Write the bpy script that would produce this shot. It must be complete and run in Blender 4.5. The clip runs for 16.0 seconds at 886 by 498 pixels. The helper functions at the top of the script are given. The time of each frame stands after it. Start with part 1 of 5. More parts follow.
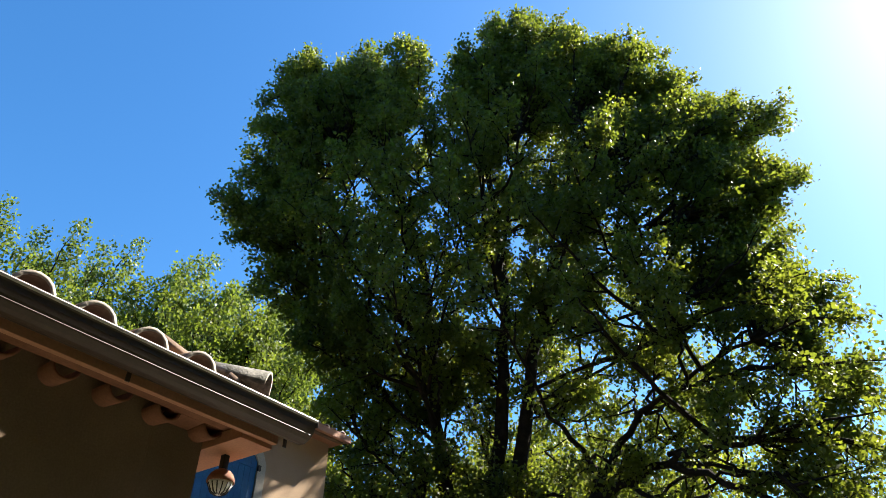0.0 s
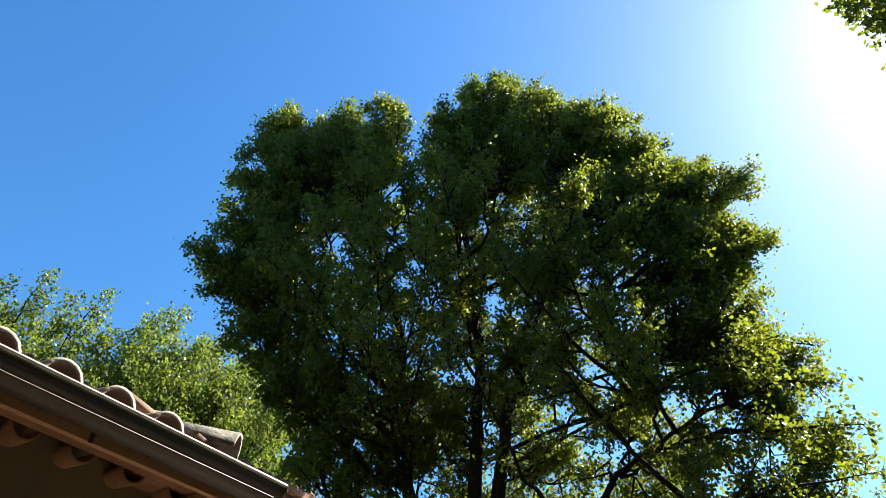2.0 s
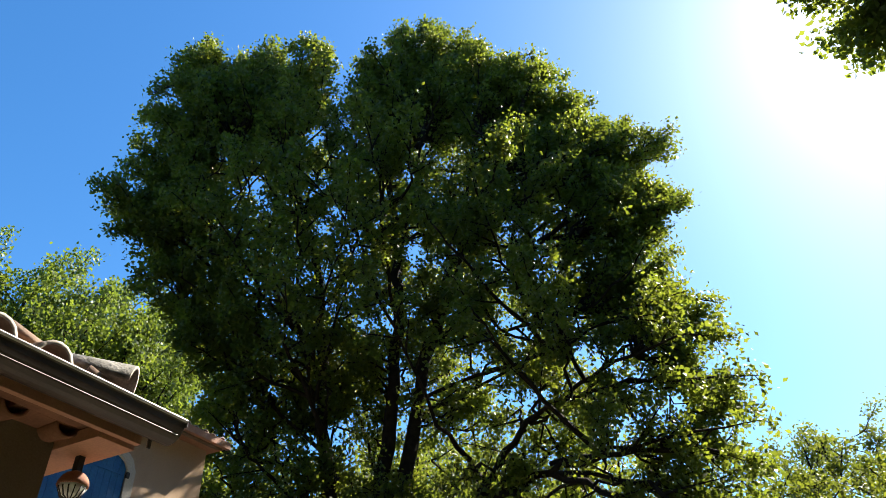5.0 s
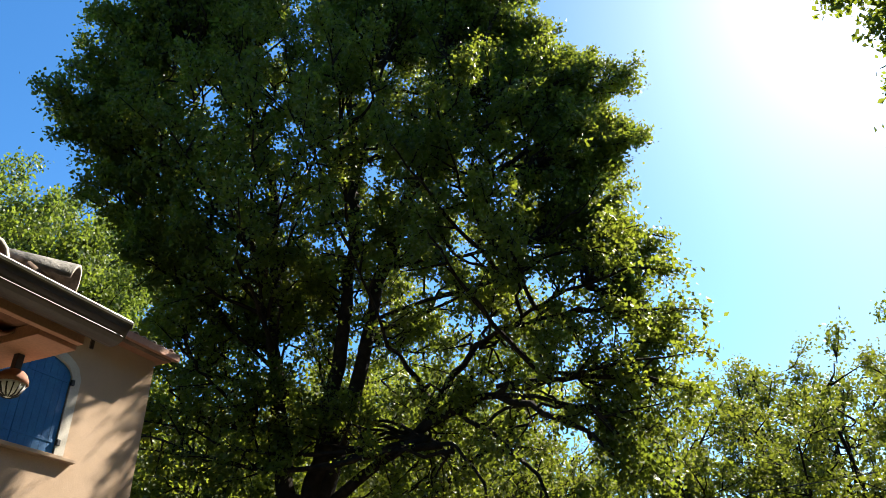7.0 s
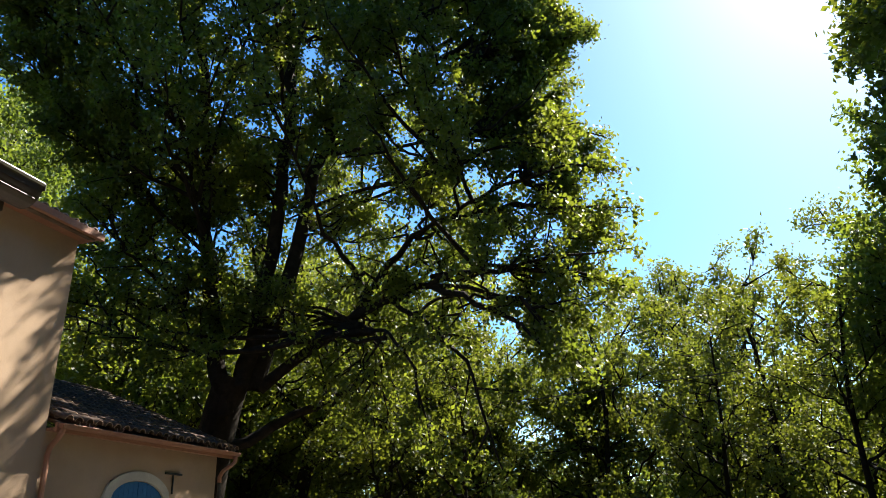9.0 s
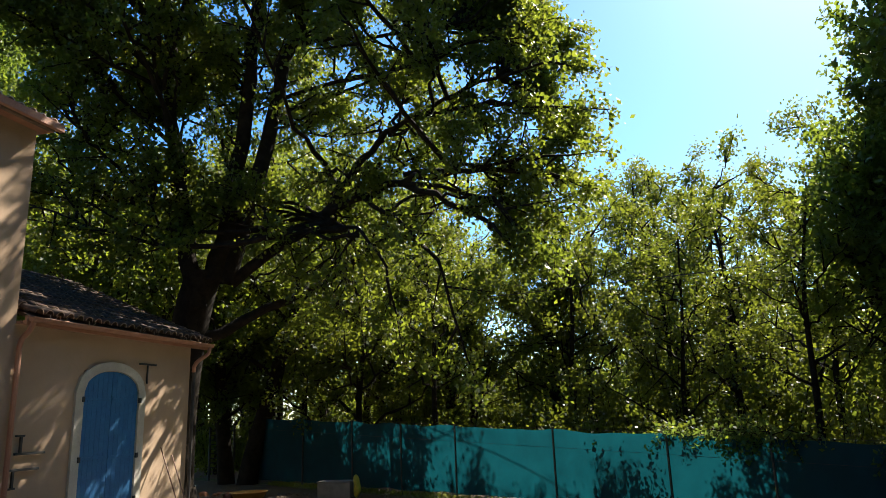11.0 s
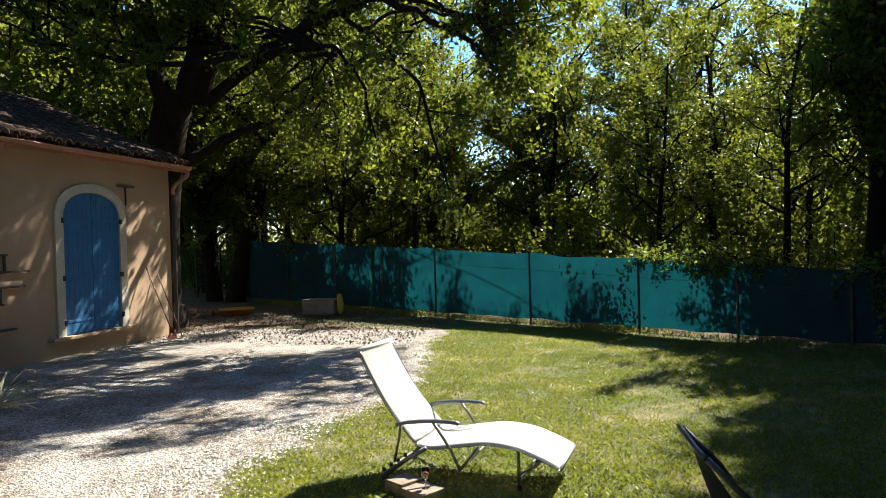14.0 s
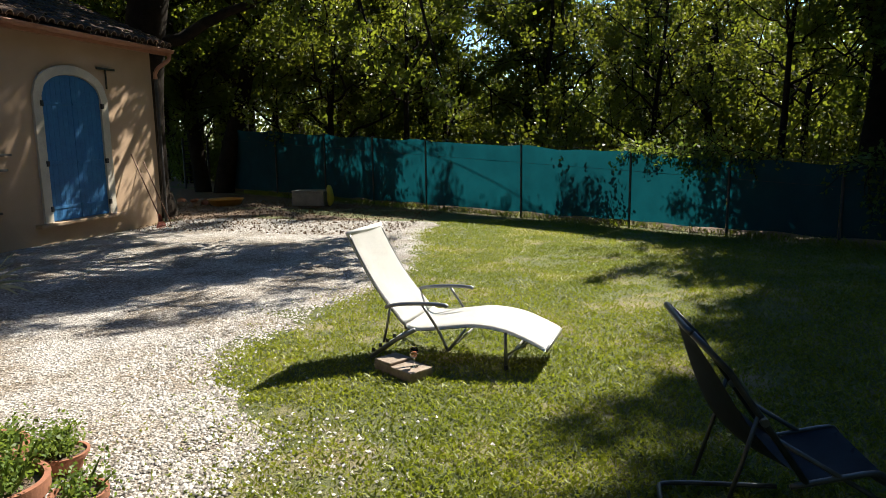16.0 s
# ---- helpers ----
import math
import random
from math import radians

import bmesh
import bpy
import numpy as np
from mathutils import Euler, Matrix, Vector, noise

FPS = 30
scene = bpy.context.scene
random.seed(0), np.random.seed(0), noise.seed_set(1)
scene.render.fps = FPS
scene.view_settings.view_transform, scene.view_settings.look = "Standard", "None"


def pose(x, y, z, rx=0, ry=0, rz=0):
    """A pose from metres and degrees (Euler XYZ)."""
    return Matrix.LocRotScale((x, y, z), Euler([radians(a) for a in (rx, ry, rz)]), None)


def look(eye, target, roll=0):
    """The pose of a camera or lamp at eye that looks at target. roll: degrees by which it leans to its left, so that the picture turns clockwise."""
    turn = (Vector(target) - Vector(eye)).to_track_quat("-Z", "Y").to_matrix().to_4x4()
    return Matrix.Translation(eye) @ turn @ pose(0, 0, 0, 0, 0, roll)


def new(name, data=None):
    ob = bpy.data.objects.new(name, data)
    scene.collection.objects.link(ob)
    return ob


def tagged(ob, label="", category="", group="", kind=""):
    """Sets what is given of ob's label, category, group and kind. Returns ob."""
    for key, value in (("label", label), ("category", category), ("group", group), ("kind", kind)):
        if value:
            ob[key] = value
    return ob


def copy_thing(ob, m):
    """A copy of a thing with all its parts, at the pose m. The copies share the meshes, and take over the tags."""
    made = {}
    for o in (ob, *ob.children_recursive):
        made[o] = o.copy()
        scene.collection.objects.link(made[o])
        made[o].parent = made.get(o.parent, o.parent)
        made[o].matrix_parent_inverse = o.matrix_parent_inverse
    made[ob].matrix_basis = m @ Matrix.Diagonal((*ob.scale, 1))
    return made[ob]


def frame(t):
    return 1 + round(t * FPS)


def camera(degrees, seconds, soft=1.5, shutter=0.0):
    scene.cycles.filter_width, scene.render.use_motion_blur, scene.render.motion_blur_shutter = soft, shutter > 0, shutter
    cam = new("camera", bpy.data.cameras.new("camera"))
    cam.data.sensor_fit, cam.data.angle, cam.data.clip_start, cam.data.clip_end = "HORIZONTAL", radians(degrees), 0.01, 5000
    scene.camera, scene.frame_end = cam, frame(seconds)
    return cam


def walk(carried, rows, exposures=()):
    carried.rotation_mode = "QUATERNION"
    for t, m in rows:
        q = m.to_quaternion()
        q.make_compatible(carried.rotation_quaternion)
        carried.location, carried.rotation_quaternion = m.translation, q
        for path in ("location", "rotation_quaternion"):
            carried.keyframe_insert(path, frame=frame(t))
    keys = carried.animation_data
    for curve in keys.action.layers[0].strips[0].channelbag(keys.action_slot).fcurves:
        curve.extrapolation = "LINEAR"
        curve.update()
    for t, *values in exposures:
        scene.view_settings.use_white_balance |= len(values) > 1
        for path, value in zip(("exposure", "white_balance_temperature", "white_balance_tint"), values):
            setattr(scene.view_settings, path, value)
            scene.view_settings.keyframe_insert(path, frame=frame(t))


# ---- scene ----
EXPOSURES = [(0.0, 1.92), (4.0, 1.88), (9.0, 1.80), (12.0, 1.77), (14.0, 1.72), (16.0, 1.46)]
cam = camera(65.0, 16.0, soft=0.6)
# seconds, x, y, z, yaw, pitch, roll
ROWS = [
    (0.0, 0.022, -0.491, 1.712, 35.92, 36.96, 0.39),
    (0.5, 0.020, -0.490, 1.723, 35.40, 38.70, 0.75),
    (1.0, 0.021, -0.500, 1.736, 34.80, 40.32, 0.69),
    (1.5, 0.022, -0.507, 1.736, 34.12, 41.11, -0.15),
    (2.0, 0.020, -0.511, 1.735, 33.34, 41.57, -0.19),
    (2.5, 0.018, -0.507, 1.736, 32.64, 41.68, -0.63),
    (3.0, 0.018, -0.490, 1.739, 31.95, 41.05, -0.70),
    (3.5, 0.030, -0.470, 1.737, 31.14, 40.68, -0.86),
    (4.0, 0.029, -0.429, 1.732, 28.87, 39.89, -1.78),
    (4.5, 0.015, -0.390, 1.722, 26.78, 38.78, -2.68),
    (7.0, -0.056, -0.268, 1.680, 21.48, 31.42, -2.66),
    (7.5, -0.069, -0.225, 1.664, 19.80, 29.35, -2.18),
    (8.0, -0.080, -0.202, 1.645, 17.64, 26.75, -2.29),
    (8.5, -0.088, -0.180, 1.627, 16.92, 24.77, -2.60),
    (9.0, -0.091, -0.149, 1.617, 16.24, 22.62, -2.80),
    (11.5, 0.000, -0.136, 1.809, 14.28, 11.25, -2.08),
    (12.0, 0.028, -0.121, 1.819, 14.20, 8.85, -2.03),
    (12.5, 0.025, -0.097, 1.804, 14.02, 6.62, -1.66),
    (13.0, 0.007, -0.080, 1.806, 13.75, 3.96, -1.17),
    (13.5, 0.008, -0.053, 1.788, 13.64, 1.54, -0.97),
    (14.0, 0.008, -0.020, 1.775, 13.62, -0.69, -1.60),
    (14.5, -0.000, 0.000, 1.755, 13.37, -2.60, -1.46),
    (15.0, -0.007, 0.012, 1.723, 13.18, -4.89, -1.35),
    (15.5, -0.004, 0.032, 1.694, 13.15, -7.18, -1.21),
    (16.0, -0.006, 0.042, 1.674, 13.03, -9.21, -0.80),
]
walk(cam, [(t, pose(x, y, z, 90 + pitch, 0, yaw) @ pose(0, 0, 0, 0, 0, roll)) for t, x, y, z, yaw, pitch, roll in ROWS],
     exposures=EXPOSURES)
# ---- light ----
SUN_AZ, SUN_EL = radians(25.5), radians(45.0)      # azimuth to the right of +y
world = bpy.data.worlds.new("sky")
scene.world = world
world.use_nodes = True
wn = world.node_tree
sky = wn.nodes.new("ShaderNodeTexSky")
sky.sky_type, sky.sun_disc = "NISHITA", False
sky.sun_elevation, sky.sun_rotation = SUN_EL, SUN_AZ
sky.air_density, sky.dust_density, sky.ozone_density = 1.0, 0.45, 2.0
wn.nodes["Background"].inputs["Strength"].default_value = 0.072
deep = wn.nodes.new("ShaderNodeMix")
deep.data_type, deep.blend_type = "RGBA", "MULTIPLY"
deep.inputs[0].default_value, deep.inputs[7].default_value = 1.0, (0.92, 1.03, 1.06, 1.0)     # the deep southern blue
vivid = wn.nodes.new("ShaderNodeHueSaturation")
vivid.inputs["Saturation"].default_value, vivid.inputs["Value"].default_value = 1.3, 1.0
wn.links.new(sky.outputs[0], vivid.inputs["Color"])
wn.links.new(vivid.outputs[0], deep.inputs[6])
wn.links.new(deep.outputs[2], wn.nodes["Background"].inputs["Color"])
sun_dir = Vector((math.sin(SUN_AZ) * math.cos(SUN_EL), math.cos(SUN_AZ) * math.cos(SUN_EL), math.sin(SUN_EL)))
lamp = bpy.data.lights.new("sun", "SUN")
lamp.energy, lamp.angle, lamp.color = 5.0, radians(0.53), (1.0, 0.93, 0.80)
sun = new("sun", lamp)
sun.matrix_world = look(sun_dir * 60, (0, 0, 0))


# ---- materials ----
class Mat:
    """A node material with short ways to add nodes."""

    def __init__(self, name, rough=0.8, metal=0.0):
        self.m = bpy.data.materials.new(name)
        self.m.use_nodes = True
        self.t = self.m.node_tree
        self.b = self.t.nodes["Principled BSDF"]
        self.b.inputs["Roughness"].default_value = rough
        self.b.inputs["Metallic"].default_value = metal
        self.co = self.node("ShaderNodeTexCoord").outputs["Object"]

    def node(self, kind, **values):
        n = self.t.nodes.new(kind)
        for k, v in values.items():
            n.inputs[k].default_value = v
        return n

    def link(self, a, b):
        self.t.links.new(a, b)

    def noise(self, scale, detail=6.0, rough=0.6, where=None, distort=0.0):
        n = self.node("ShaderNodeTexNoise", Scale=scale, Detail=detail, Roughness=rough, Distortion=distort)
        self.link(where or self.co, n.inputs["Vector"])
        return n.outputs["Fac"]

    def ramp(self, fac, *stops):
        n = self.node("ShaderNodeValToRGB")
        e = n.color_ramp.elements
        while len(e) < len(stops):
            e.new(0.5)
        for el, (pos, col) in zip(e, stops):
            el.position, el.color = pos, (*col, 1)
        self.link(fac, n.inputs["Fac"])
        return n.outputs["Color"]

    def mix(self, fac, a, b, mode="MIX"):
        n = self.t.nodes.new("ShaderNodeMix")
        n.data_type, n.blend_type = "RGBA", mode
        for sock, v in ((n.inputs[0], fac), (n.inputs[6], a), (n.inputs[7], b)):
            if isinstance(v, (int, float)):
                sock.default_value = v
            elif isinstance(v, tuple):
                sock.default_value = (*v, 1)
            else:
                self.link(v, sock)
        return n.outputs[2]

    def bump(self, fac, strength=0.4, distance=0.01):
        n = self.node("ShaderNodeBump", Strength=strength, Distance=distance)
        self.link(fac, n.inputs["Height"])
        self.link(n.outputs[0], self.b.inputs["Normal"])

    def color(self, c):
        if isinstance(c, tuple):
            self.b.inputs["Base Color"].default_value = (*c, 1)
        else:
            self.link(c, self.b.inputs["Base Color"])
        return self.m


def varied(name, dark, light, scale=6.0, fine=60.0, rough=0.8, metal=0.0, bump=0.3, depth=0.01, per_object=0.0):
    """A surface of two tones with large stains, fine grain and a little relief."""
    m = Mat(name, rough, metal)
    big, small = m.noise(scale), m.noise(fine)
    tone = m.ramp(big, (0.3, dark), (0.7, light))
    grain = m.ramp(small, (0.25, (0.62, 0.62, 0.62)), (0.75, (1.0, 1.0, 1.0)))
    col = m.mix(0.8, tone, grain, "MULTIPLY")
    if per_object:
        info = m.node("ShaderNodeObjectInfo").outputs["Random"]
        col = m.mix(per_object, col, m.ramp(info, (0.0, (0.35, 0.3, 0.28)), (1.0, (1.3, 1.2, 1.1))), "MULTIPLY")
    if bump:
        m.bump(small, bump, depth)
    return m.color(col)


def leaf_material(name, dark, light, through_col, share=0.45):
    """Leaves: matt green that lets part of the light through; the tone varies from leaf to leaf."""
    m = Mat(name, 0.5)
    rand = m.node("ShaderNodeNewGeometry").outputs["Random Per Island"]
    tone = m.ramp(rand, (0.0, dark), (0.55, tuple((a + b) / 2 for a, b in zip(dark, light))), (1.0, light))
    patch = m.ramp(m.noise(0.55, 3.0), (0.35, (0.7, 0.75, 0.7)), (0.7, (1.1, 1.05, 0.9)))
    tone = m.mix(1.0, tone, patch, "MULTIPLY")
    m.color(tone)
    m.b.inputs["Specular IOR Level"].default_value = 0.25
    tr = m.node("ShaderNodeBsdfTranslucent")
    m.link(m.mix(1.0, patch, through_col, "MULTIPLY"), tr.inputs["Color"])
    mixer = m.node("ShaderNodeMixShader", Fac=share)
    m.link(m.b.outputs[0], mixer.inputs[1])
    m.link(tr.outputs[0], mixer.inputs[2])
    m.link(mixer.outputs[0], m.t.nodes["Material Output"].inputs["Surface"])
    return m.m


M_OAK = leaf_material("oak_leaf", (0.016, 0.030, 0.007), (0.066, 0.094, 0.020), (0.31, 0.37, 0.035), 0.40)
M_WOOD_LEAF = leaf_material("wood_leaf", (0.018, 0.034, 0.007), (0.062, 0.092, 0.016), (0.27, 0.31, 0.03), 0.39)
# lighter copy of the wood leaf, with sunlight put into its colour
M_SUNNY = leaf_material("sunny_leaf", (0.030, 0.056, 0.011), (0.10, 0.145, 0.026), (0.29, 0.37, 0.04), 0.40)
M_BUSH = leaf_material("bush_leaf", (0.035, 0.07, 0.015), (0.10, 0.15, 0.035), (0.22, 0.30, 0.05), 0.4)
M_POTLEAF = leaf_material("pot_plant_leaf", (0.05, 0.10, 0.02), (0.17, 0.25, 0.06), (0.30, 0.40, 0.06), 0.4)
M_GRASS = leaf_material("grass_blade", (0.035, 0.06, 0.008), (0.29, 0.31, 0.045), (0.36, 0.42, 0.03), 0.35)
M_BARK = varied("bark", (0.014, 0.010, 0.007), (0.036, 0.027, 0.020), 5, 35, 0.95, bump=0.9, depth=0.03)
M_BARK.node_tree.nodes["Principled BSDF"].inputs["Specular IOR Level"].default_value = 0.12
M_STUCCO = varied("ochre_stucco", (0.40, 0.275, 0.175), (0.52, 0.37, 0.25), 0.8, 90, 0.95, bump=0.5, depth=0.006)
M_TRIM = varied("pale_lime_trim", (0.50, 0.46, 0.38), (0.64, 0.59, 0.50), 3, 70, 0.9, bump=0.25, depth=0.004)
M_BLUE = varied("blue_paint", (0.014, 0.115, 0.30), (0.026, 0.17, 0.40), 4, 40, 0.55, bump=0.15, depth=0.003)
M_IRON = varied("dark_iron", (0.03, 0.03, 0.035), (0.07, 0.065, 0.06), 9, 80, 0.6, 0.3, bump=0.2)
M_TILE = varied("canal_tile", (0.20, 0.13, 0.09), (0.46, 0.33, 0.24), 5, 45, 0.9, bump=0.4, depth=0.006, per_object=0.55)
M_TILE_RIM = varied("pale_tile_rim", (0.40, 0.33, 0.27), (0.62, 0.55, 0.47), 9, 60, 0.9, bump=0.4, depth=0.004)
# low wing tiles: moss, and the shade on this roof, both in the colour
M_TILE_MOSS_SHADE = varied("mossy_tile", (0.055, 0.036, 0.028), (0.19, 0.12, 0.09), 5, 40, 0.95, bump=0.5, depth=0.008, per_object=0.5)
M_TERRA = varied("terracotta", (0.23, 0.09, 0.05), (0.36, 0.15, 0.085), 6, 60, 0.85, bump=0.25, depth=0.004)
M_GUTTER = varied("brown_gutter", (0.045, 0.027, 0.019), (0.07, 0.043, 0.03), 3, 60, 0.55, bump=0.05)
M_RIM = varied("worn_rim", (0.40, 0.36, 0.33), (0.55, 0.51, 0.48), 8, 60, 0.45, bump=0.05)
# near wing render: the eave's deep shade is put into this dark brown
M_RENDER_SHADE = varied("old_brown_render", (0.17, 0.115, 0.072), (0.25, 0.175, 0.115), 1.5, 80, 0.95, bump=0.5, depth=0.006)
M_FASCIA = varied("painted_fascia", (0.40, 0.18, 0.11), (0.50, 0.25, 0.155), 3, 60, 0.7, bump=0.15, depth=0.003)
M_CLOTH = varied("white_mesh_cloth", (0.74, 0.74, 0.72), (0.82, 0.82, 0.80), 6, 400, 0.7, bump=0.1, depth=0.001)
M_ALU = varied("grey_aluminium", (0.20, 0.205, 0.21), (0.30, 0.305, 0.31), 9, 90, 0.42, 0.7, bump=0.05)
M_BLOCK = varied("weathered_block", (0.19, 0.145, 0.11), (0.37, 0.30, 0.235), 9, 60, 0.95, bump=0.6, depth=0.008)
M_BLUECLOTH = varied("dark_blue_cloth", (0.016, 0.026, 0.046), (0.035, 0.052, 0.085), 6, 300, 0.85, bump=0.1, depth=0.001)
M_PALE_IRON = varied("grey_tube", (0.05, 0.055, 0.065), (0.11, 0.12, 0.13), 9, 90, 0.4, 0.6, bump=0.05)
M_YELLOW = varied("yellow_plastic", (0.50, 0.42, 0.04), (0.62, 0.54, 0.06), 5, 60, 0.5, bump=0.1)
M_ORANGE = varied("orange_plastic", (0.55, 0.10, 0.05), (0.68, 0.15, 0.08), 5, 60, 0.5, bump=0.1)
M_WHITE = varied("white_enamel", (0.74, 0.73, 0.70), (0.82, 0.81, 0.78), 5, 60, 0.4, bump=0.05)
M_GREY = varied("grey_plastic", (0.20, 0.19, 0.18), (0.30, 0.29, 0.27), 5, 60, 0.7, bump=0.1)
M_HANDLE = varied("wooden_handle", (0.15, 0.075, 0.05), (0.26, 0.14, 0.09), 8, 60, 0.7, bump=0.2, depth=0.002)
# terracotta darkened to hold the shade under the near eave
M_CORBEL = varied("aged_corbel", (0.17, 0.065, 0.035), (0.28, 0.12, 0.065), 6, 60, 0.9, bump=0.3, depth=0.004)
M_AMBER = varied("amber_plastic", (0.48, 0.22, 0.03), (0.60, 0.30, 0.05), 5, 60, 0.5, bump=0.1)
M_DRYBLADE = varied("dry_blade", (0.28, 0.27, 0.13), (0.52, 0.50, 0.30), 7, 50, 0.7, bump=0.1)
M_HIP = varied("mossy_hip_tile", (0.10, 0.095, 0.08), (0.40, 0.37, 0.33), 14, 70, 0.95, bump=0.8, depth=0.01)
M_DRYLEAF = varied("dry_leaf", (0.10, 0.06, 0.035), (0.22, 0.14, 0.08), 12, 60, 0.9, bump=0.2)


def gravel_material():
    m = Mat("gravel", 0.95)
    cell = m.node("ShaderNodeTexVoronoi", Scale=55.0)
    m.link(m.co, cell.inputs["Vector"])
    tone = m.ramp(cell.outputs["Color"], (0.1, (0.09, 0.08, 0.07)), (0.5, (0.31, 0.29, 0.265)), (0.9, (0.54, 0.52, 0.49)))
    dirt = m.ramp(m.noise(1.3), (0.40, (0.55, 0.48, 0.40)), (0.60, (1.0, 1.0, 1.0)))
    m.bump(cell.outputs["Distance"], 0.8, 0.02)
    return m.color(m.mix(1.0, tone, dirt, "MULTIPLY"))


def pebble_material():
    m = Mat("pebble", 0.9)
    rand = m.node("ShaderNodeNewGeometry").outputs["Random Per Island"]
    return m.color(m.ramp(rand, (0.0, (0.12, 0.105, 0.09)), (0.35, (0.30, 0.28, 0.255)), (1.0, (0.54, 0.52, 0.49))))


def lawn_material():
    m = Mat("lawn_soil", 0.95)
    green = m.ramp(m.noise(130), (0.35, (0.035, 0.05, 0.012)), (0.65, (0.13, 0.14, 0.045)))
    bare = m.ramp(m.noise(90), (0.3, (0.15, 0.12, 0.06)), (0.7, (0.32, 0.27, 0.16)))
    m.bump(m.noise(70), 0.8, 0.03)
    return m.color(m.mix(m.ramp(m.noise(1.1, 8), (0.50, (0, 0, 0)), (0.66, (1, 1, 1))), green, bare))


def litter_material():
    m = Mat("leaf_litter", 0.95)
    soil = m.ramp(m.noise(35), (0.3, (0.06, 0.042, 0.028)), (0.7, (0.19, 0.13, 0.085)))
    m.bump(m.noise(40), 0.9, 0.04)
    return m.color(soil)


def screen_material():
    """The woven green windbreak net on the fence, slightly see-through to the light."""
    m = Mat("green_net", 0.75)
    weave = m.node("ShaderNodeTexWave", Scale=55.0, Distortion=0.6)
    weave.bands_direction = "Z"
    m.link(m.co, weave.inputs["Vector"])
    tone = m.ramp(m.noise(2.5), (0.3, (0.002, 0.033, 0.043)), (0.7, (0.003, 0.047, 0.060)))
    col = m.mix(0.35, tone, m.ramp(weave.outputs["Fac"], (0.2, (0.55, 0.55, 0.55)), (0.8, (1, 1, 1))), "MULTIPLY")
    m.color(col)
    tr = m.node("ShaderNodeBsdfTranslucent")
    m.link(m.mix(1.0, col, (1.2, 1.3, 1.3), "MULTIPLY"), tr.inputs["Color"])
    mixer = m.node("ShaderNodeMixShader", Fac=0.5)
    m.link(m.b.outputs[0], mixer.inputs[1])
    m.link(tr.outputs[0], mixer.inputs[2])
    m.link(mixer.outputs[0], m.t.nodes["Material Output"].inputs["Surface"])
    return m.m


def glass_material(name, col):
    m = Mat(name, 0.03)
    m.b.inputs["Transmission Weight"].default_value = 1.0
    return m.color(col)


M_GRAVEL, M_PEBBLE, M_LAWN, M_LITTER, M_NET = gravel_material(), pebble_material(), lawn_material(), litter_material(), screen_material()
M_GLASS, M_WINE = glass_material("clear_glass", (0.95, 0.95, 0.95)), glass_material("rose_wine", (0.95, 0.42, 0.28))

# ---- mesh tools ----
rng = np.random.default_rng(7)


def mesh_object(name, verts, faces, mat, parent=None, label="", smooth=False):
    me = bpy.data.meshes.new(name)
    me.from_pydata([tuple(v) for v in verts], [], faces)
    me.materials.append(mat)
    if smooth:
        me.polygons.foreach_set("use_smooth", [True] * len(me.polygons))
    me.update()
    ob = new(name, me)
    ob.parent = parent
    if label:
        ob["label"] = label
    return ob


def part(name, bm, mat, parent=None, label="", smooth=False):
    """Links a bmesh as one mesh object under a thing or a part."""
    bmesh.ops.recalc_face_normals(bm, faces=bm.faces)
    me = bpy.data.meshes.new(name)
    bm.to_mesh(me)
    bm.free()
    me.materials.append(mat)
    if smooth:
        me.polygons.foreach_set("use_smooth", [True] * len(me.polygons))
    ob = new(name, me)
    ob.parent = parent
    if label:
        ob["label"] = label
    return ob


def thing(name, at, label, category, group="", kind=""):
    """An Empty at the base of a thing."""
    ob = new(name)
    ob.matrix_world = at if isinstance(at, Matrix) else Matrix.Translation(at)
    ob.empty_display_size = 0.1
    return tagged(ob, label, category, group, kind)


def box(lo, hi, bevel=0.0, bm=None):
    bm = bm or bmesh.new()
    lo, hi = Vector(lo), Vector(hi)
    made = bmesh.ops.create_cube(bm, size=1.0, matrix=Matrix.Translation((lo + hi) / 2) @ Matrix.Diagonal((*(hi - lo), 1)))
    if bevel:
        edges = {e for v in made["verts"] for e in v.link_edges}
        bmesh.ops.bevel(bm, geom=list(edges), offset=bevel, segments=2, affect="EDGES", profile=0.6)
    return bm


def sweep(points, radii, sides=8, bm=None, caps=True, flat=1.0):
    """A tube along points, with a radius at each."""
    bm = bm or bmesh.new()
    pts = [Vector(p) for p in points]
    if isinstance(radii, (int, float)):
        radii = [radii] * len(pts)
    rings, side = [], None
    for i, p in enumerate(pts):
        d = (pts[min(i + 1, len(pts) - 1)] - pts[max(i - 1, 0)]).normalized()
        if side is None:
            side = d.orthogonal().normalized()
        side = (side - d * side.dot(d)).normalized()
        up = d.cross(side)
        rings.append([bm.verts.new(p + radii[i] * (math.cos(a) * side + flat * math.sin(a) * up))
                      for a in (2 * math.pi * k / sides for k in range(sides))])
    for a, b in zip(rings, rings[1:]):
        for k in range(sides):
            bm.faces.new((a[k], a[(k + 1) % sides], b[(k + 1) % sides], b[k]))
    if caps:
        bm.faces.new(rings[0][::-1])
        bm.faces.new(rings[-1])
    return bm


